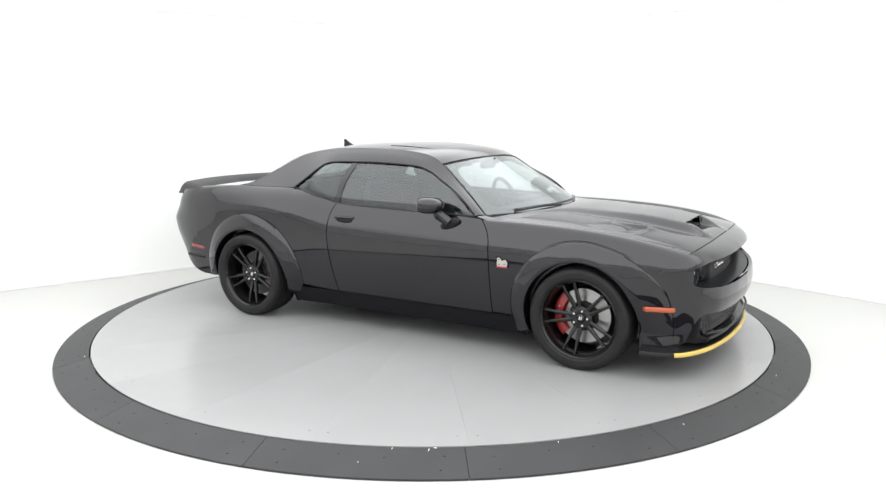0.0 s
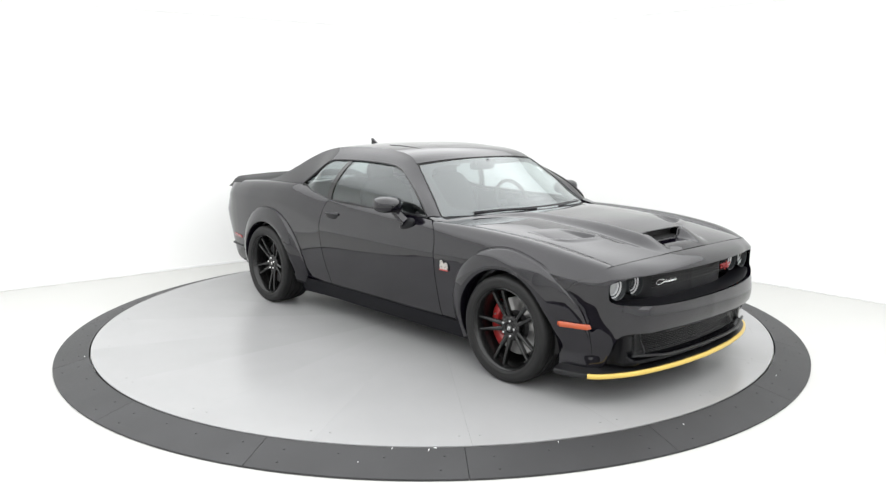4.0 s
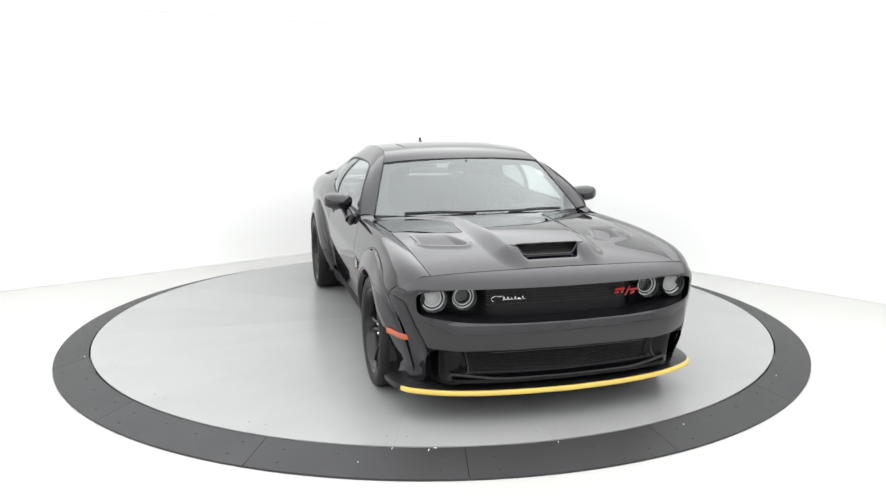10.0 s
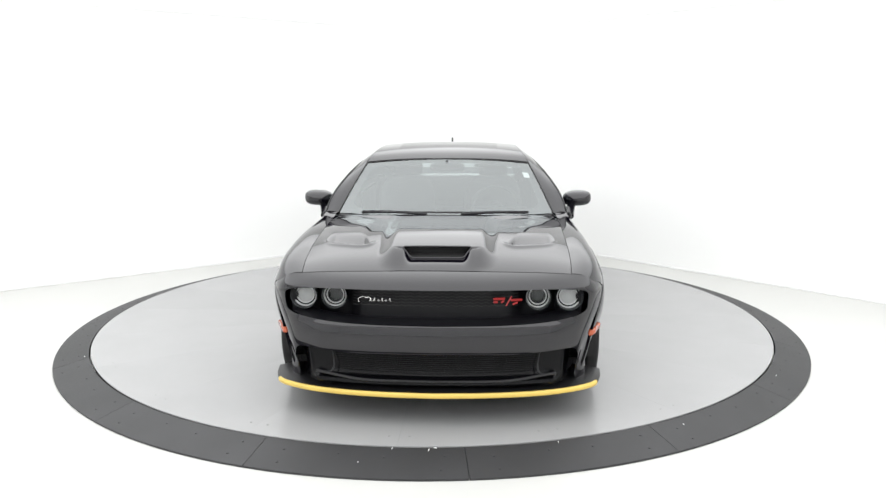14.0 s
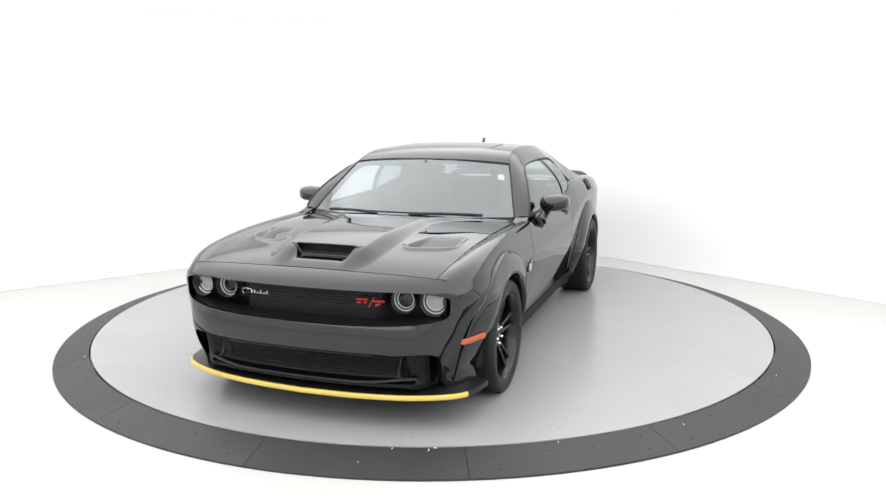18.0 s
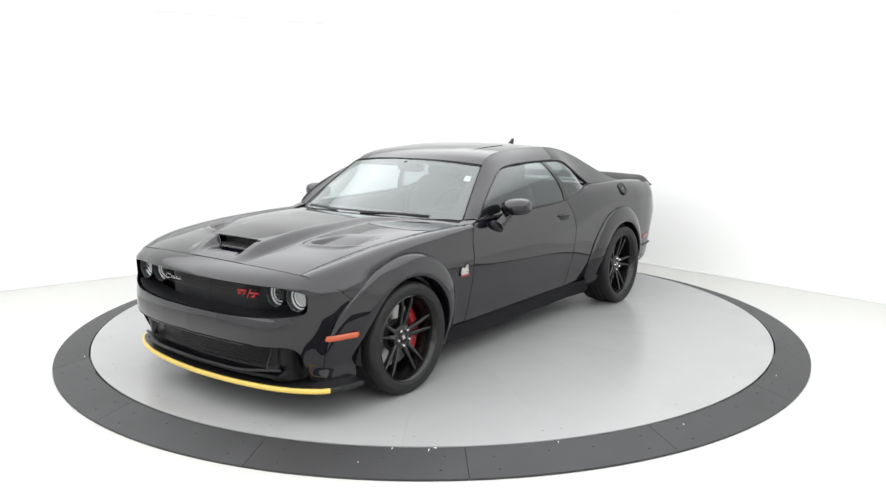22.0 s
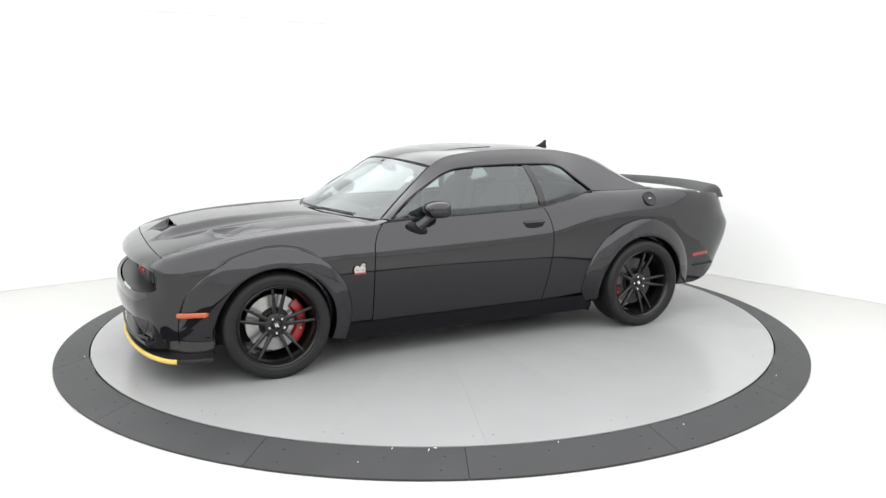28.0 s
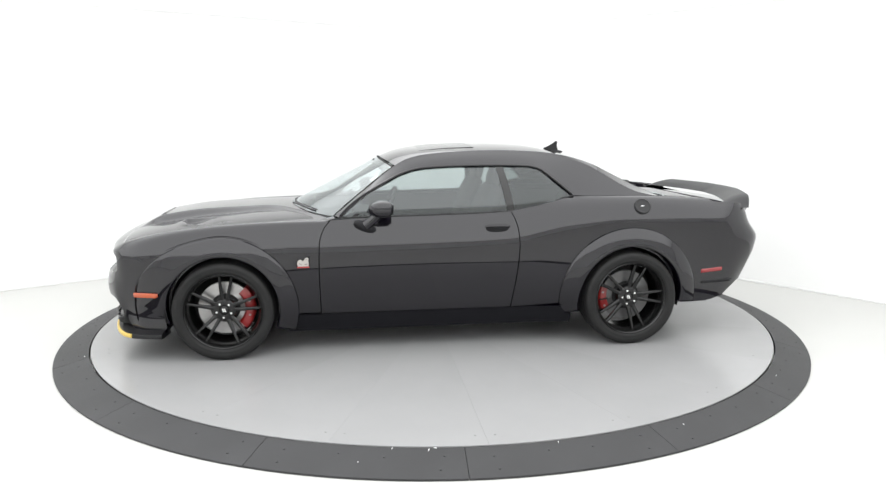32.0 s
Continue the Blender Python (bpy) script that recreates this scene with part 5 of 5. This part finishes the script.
badge("fender_badge", 1)
badge("fender_badge", -1)

rz = 1.398
part("antenna", prism([(-2.530, rz + 0.022), (-2.575, rz + 0.040), (-2.612, rz + 0.062), (-2.632, rz + 0.078), (-2.646, rz + 0.074), (-2.641, rz + 0.045), (-2.652, rz + 0.0), (-2.64, rz - 0.02), (-2.53, rz - 0.01)], -0.008, 0.008), SATIN, label="black shark fin antenna")
part("antenna_base", ball(-2.63, 0, rz - 0.012, 0.065, 0.025, 0.016), SATIN)

# wipers
for y0, y1, xo in ((-0.60, -0.12, 0.0), (0.12, 0.60, 0.0)):
    pts = []
    for t in np.linspace(0, 1, 12):
        y = y0 + (y1 - y0) * t if y0 < 0 else y0 + (y1 - y0) * t
        base_x = -0.440 - 0.335 * (y / 0.8) ** 2
        pts.append((base_x - 0.012 - 0.016 * math.sin(math.pi * min(t, 0.9)), y, 1.013 - 0.020 * (y / 0.8) ** 2 + 0.007 * math.sin(math.pi * t)))
    W_ = part("wiper", tube(pts, 0.0055, 6), LOWER_BLACK, label="black windscreen wiper")
    part("wiper_blade", tube([(p[0] - 0.018, p[1], p[2] + 0.006) for p in pts], 0.004, 6), LOWER_BLACK, W_)

# ---- inside ----
part("dashboard", join(block(-1.02, -0.60, -0.78, 0.78, 0.60, 0.965, 0.05), block(-1.06, -0.92, 0.18, 0.62, 0.90, 1.0, 0.03)), TRIM, label="black dashboard")
both("door_trim", sheet(np.array([[(x, 0.845, z) for z in (0.35, 0.7, 0.97)] for x in np.linspace(-0.85, -2.05, 6)]), 0.02, flip=True), TRIM, "black inner door trim")
both("rear_trim", sheet(np.array([[(x, 0.80, z) for z in (0.35, 0.7, 1.0)] for x in np.linspace(-2.05, -3.0, 6)]), 0.02, flip=True), TRIM)
part("cabin_floor", block(-3.0, -0.6, -0.84, 0.84, 0.33, 0.37, 0.005), TRIM)
part("parcel_shelf", block(-3.45, -2.85, -0.66, 0.66, 0.94, 0.985, 0.02), TRIM)
part("headliner", sheet(np.array([[(x, y, zc(x) - 0.055 - 0.03 * (y / 0.55) ** 2) for y in np.linspace(-0.55, 0.55, 9)] for x in np.linspace(-1.30, -2.78, 10)]), 0, rim=False), TRIM, label="dark headliner")


def seat(y):
    c = part("seat", join(ball(-1.60, y, 0.53, 0.28, 0.26, 0.12, 20, 12, 0.6)), CLOTH, label="dark front bucket seat")
    bk = ball(0, 0, 0, 0.085, 0.255, 0.36, 20, 14, 0.62)
    part("backrest", moved(bk, Matrix.Translation((-1.90, y, 0.83)) @ Matrix.Rotation(radians(-20), 4, "Y")), CLOTH, c)
    part("headrest", moved(ball(0, 0, 0, 0.05, 0.13, 0.09, 18, 12, 0.7), Matrix.Translation((-2.03, y, 1.215)) @ Matrix.Rotation(radians(-15), 4, "Y")), CLOTH, c)


seat(0.38)
seat(-0.38)
rs = part("rear_seat", ball(-2.50, 0, 0.52, 0.25, 0.62, 0.13, 24, 12, 0.5), CLOTH, label="dark rear bench seat")
part("rear_backrest", moved(ball(0, 0, 0, 0.09, 0.62, 0.30, 24, 14, 0.5), Matrix.Translation((-2.82, 0, 0.80)) @ Matrix.Rotation(radians(-24), 4, "Y")), CLOTH, rs)
wm = Matrix.Translation((-1.18, 0.38, 0.975)) @ Matrix.Rotation(radians(66), 4, "Y")
sw = part("steering_wheel", moved(tube([(0.18 * math.cos(a), 0.18 * math.sin(a), 0) for a in np.linspace(0, 2 * math.pi, 37)[:-1]], 0.016, 8, True), wm), TRIM, label="black steering wheel")
part("wheel_hub", moved(join(ball(0, 0, -0.02, 0.065, 0.07, 0.03), block(-0.02, 0.02, -0.17, 0.17, -0.02, -0.005, 0.004)), wm), TRIM, sw)
part("steering_column", tube([(-1.16, 0.38, 0.955), (-0.95, 0.38, 0.88)], 0.045, 10), TRIM, sw)
part("rear_view_mirror", join(ball(-1.165, 0.0, 1.292, 0.018, 0.135, 0.036, 20, 10, 0.6), tube([(-1.10, 0, 1.34), (-1.15, 0, 1.30)], 0.012, 8)), TRIM, label="black rear-view mirror")
part("screen_sensor", block(-1.17, -1.11, -0.10, 0.10, 1.295, 1.33, 0.012), TRIM)
for s_ in (-1, 1):
    part("sun_visor", block(-1.34, -1.20, s_ * 0.38 - 0.17, s_ * 0.38 + 0.17, 1.292, 1.306, 0.005), TRIM)
part("window_sticker", sheet(edge3[20:24, 28:30] + [-0.003, 0, -0.007], 0.001, flip=True), PAPER, label="small white paper sticker behind the windscreen")


# ---- movement ----
def motions():
    rows, disc = [], []
    for k in range(65):
        t = k * 0.5
        a = heading(t)
        rows.append((t, pose(0, 0, TABLE_H, 0, 0, a)))
        disc.append((t, pose(0, 0, 0, 0, 0, a)))
    walk(CAR, rows)
    walk(TURNTABLE, disc)


motions()
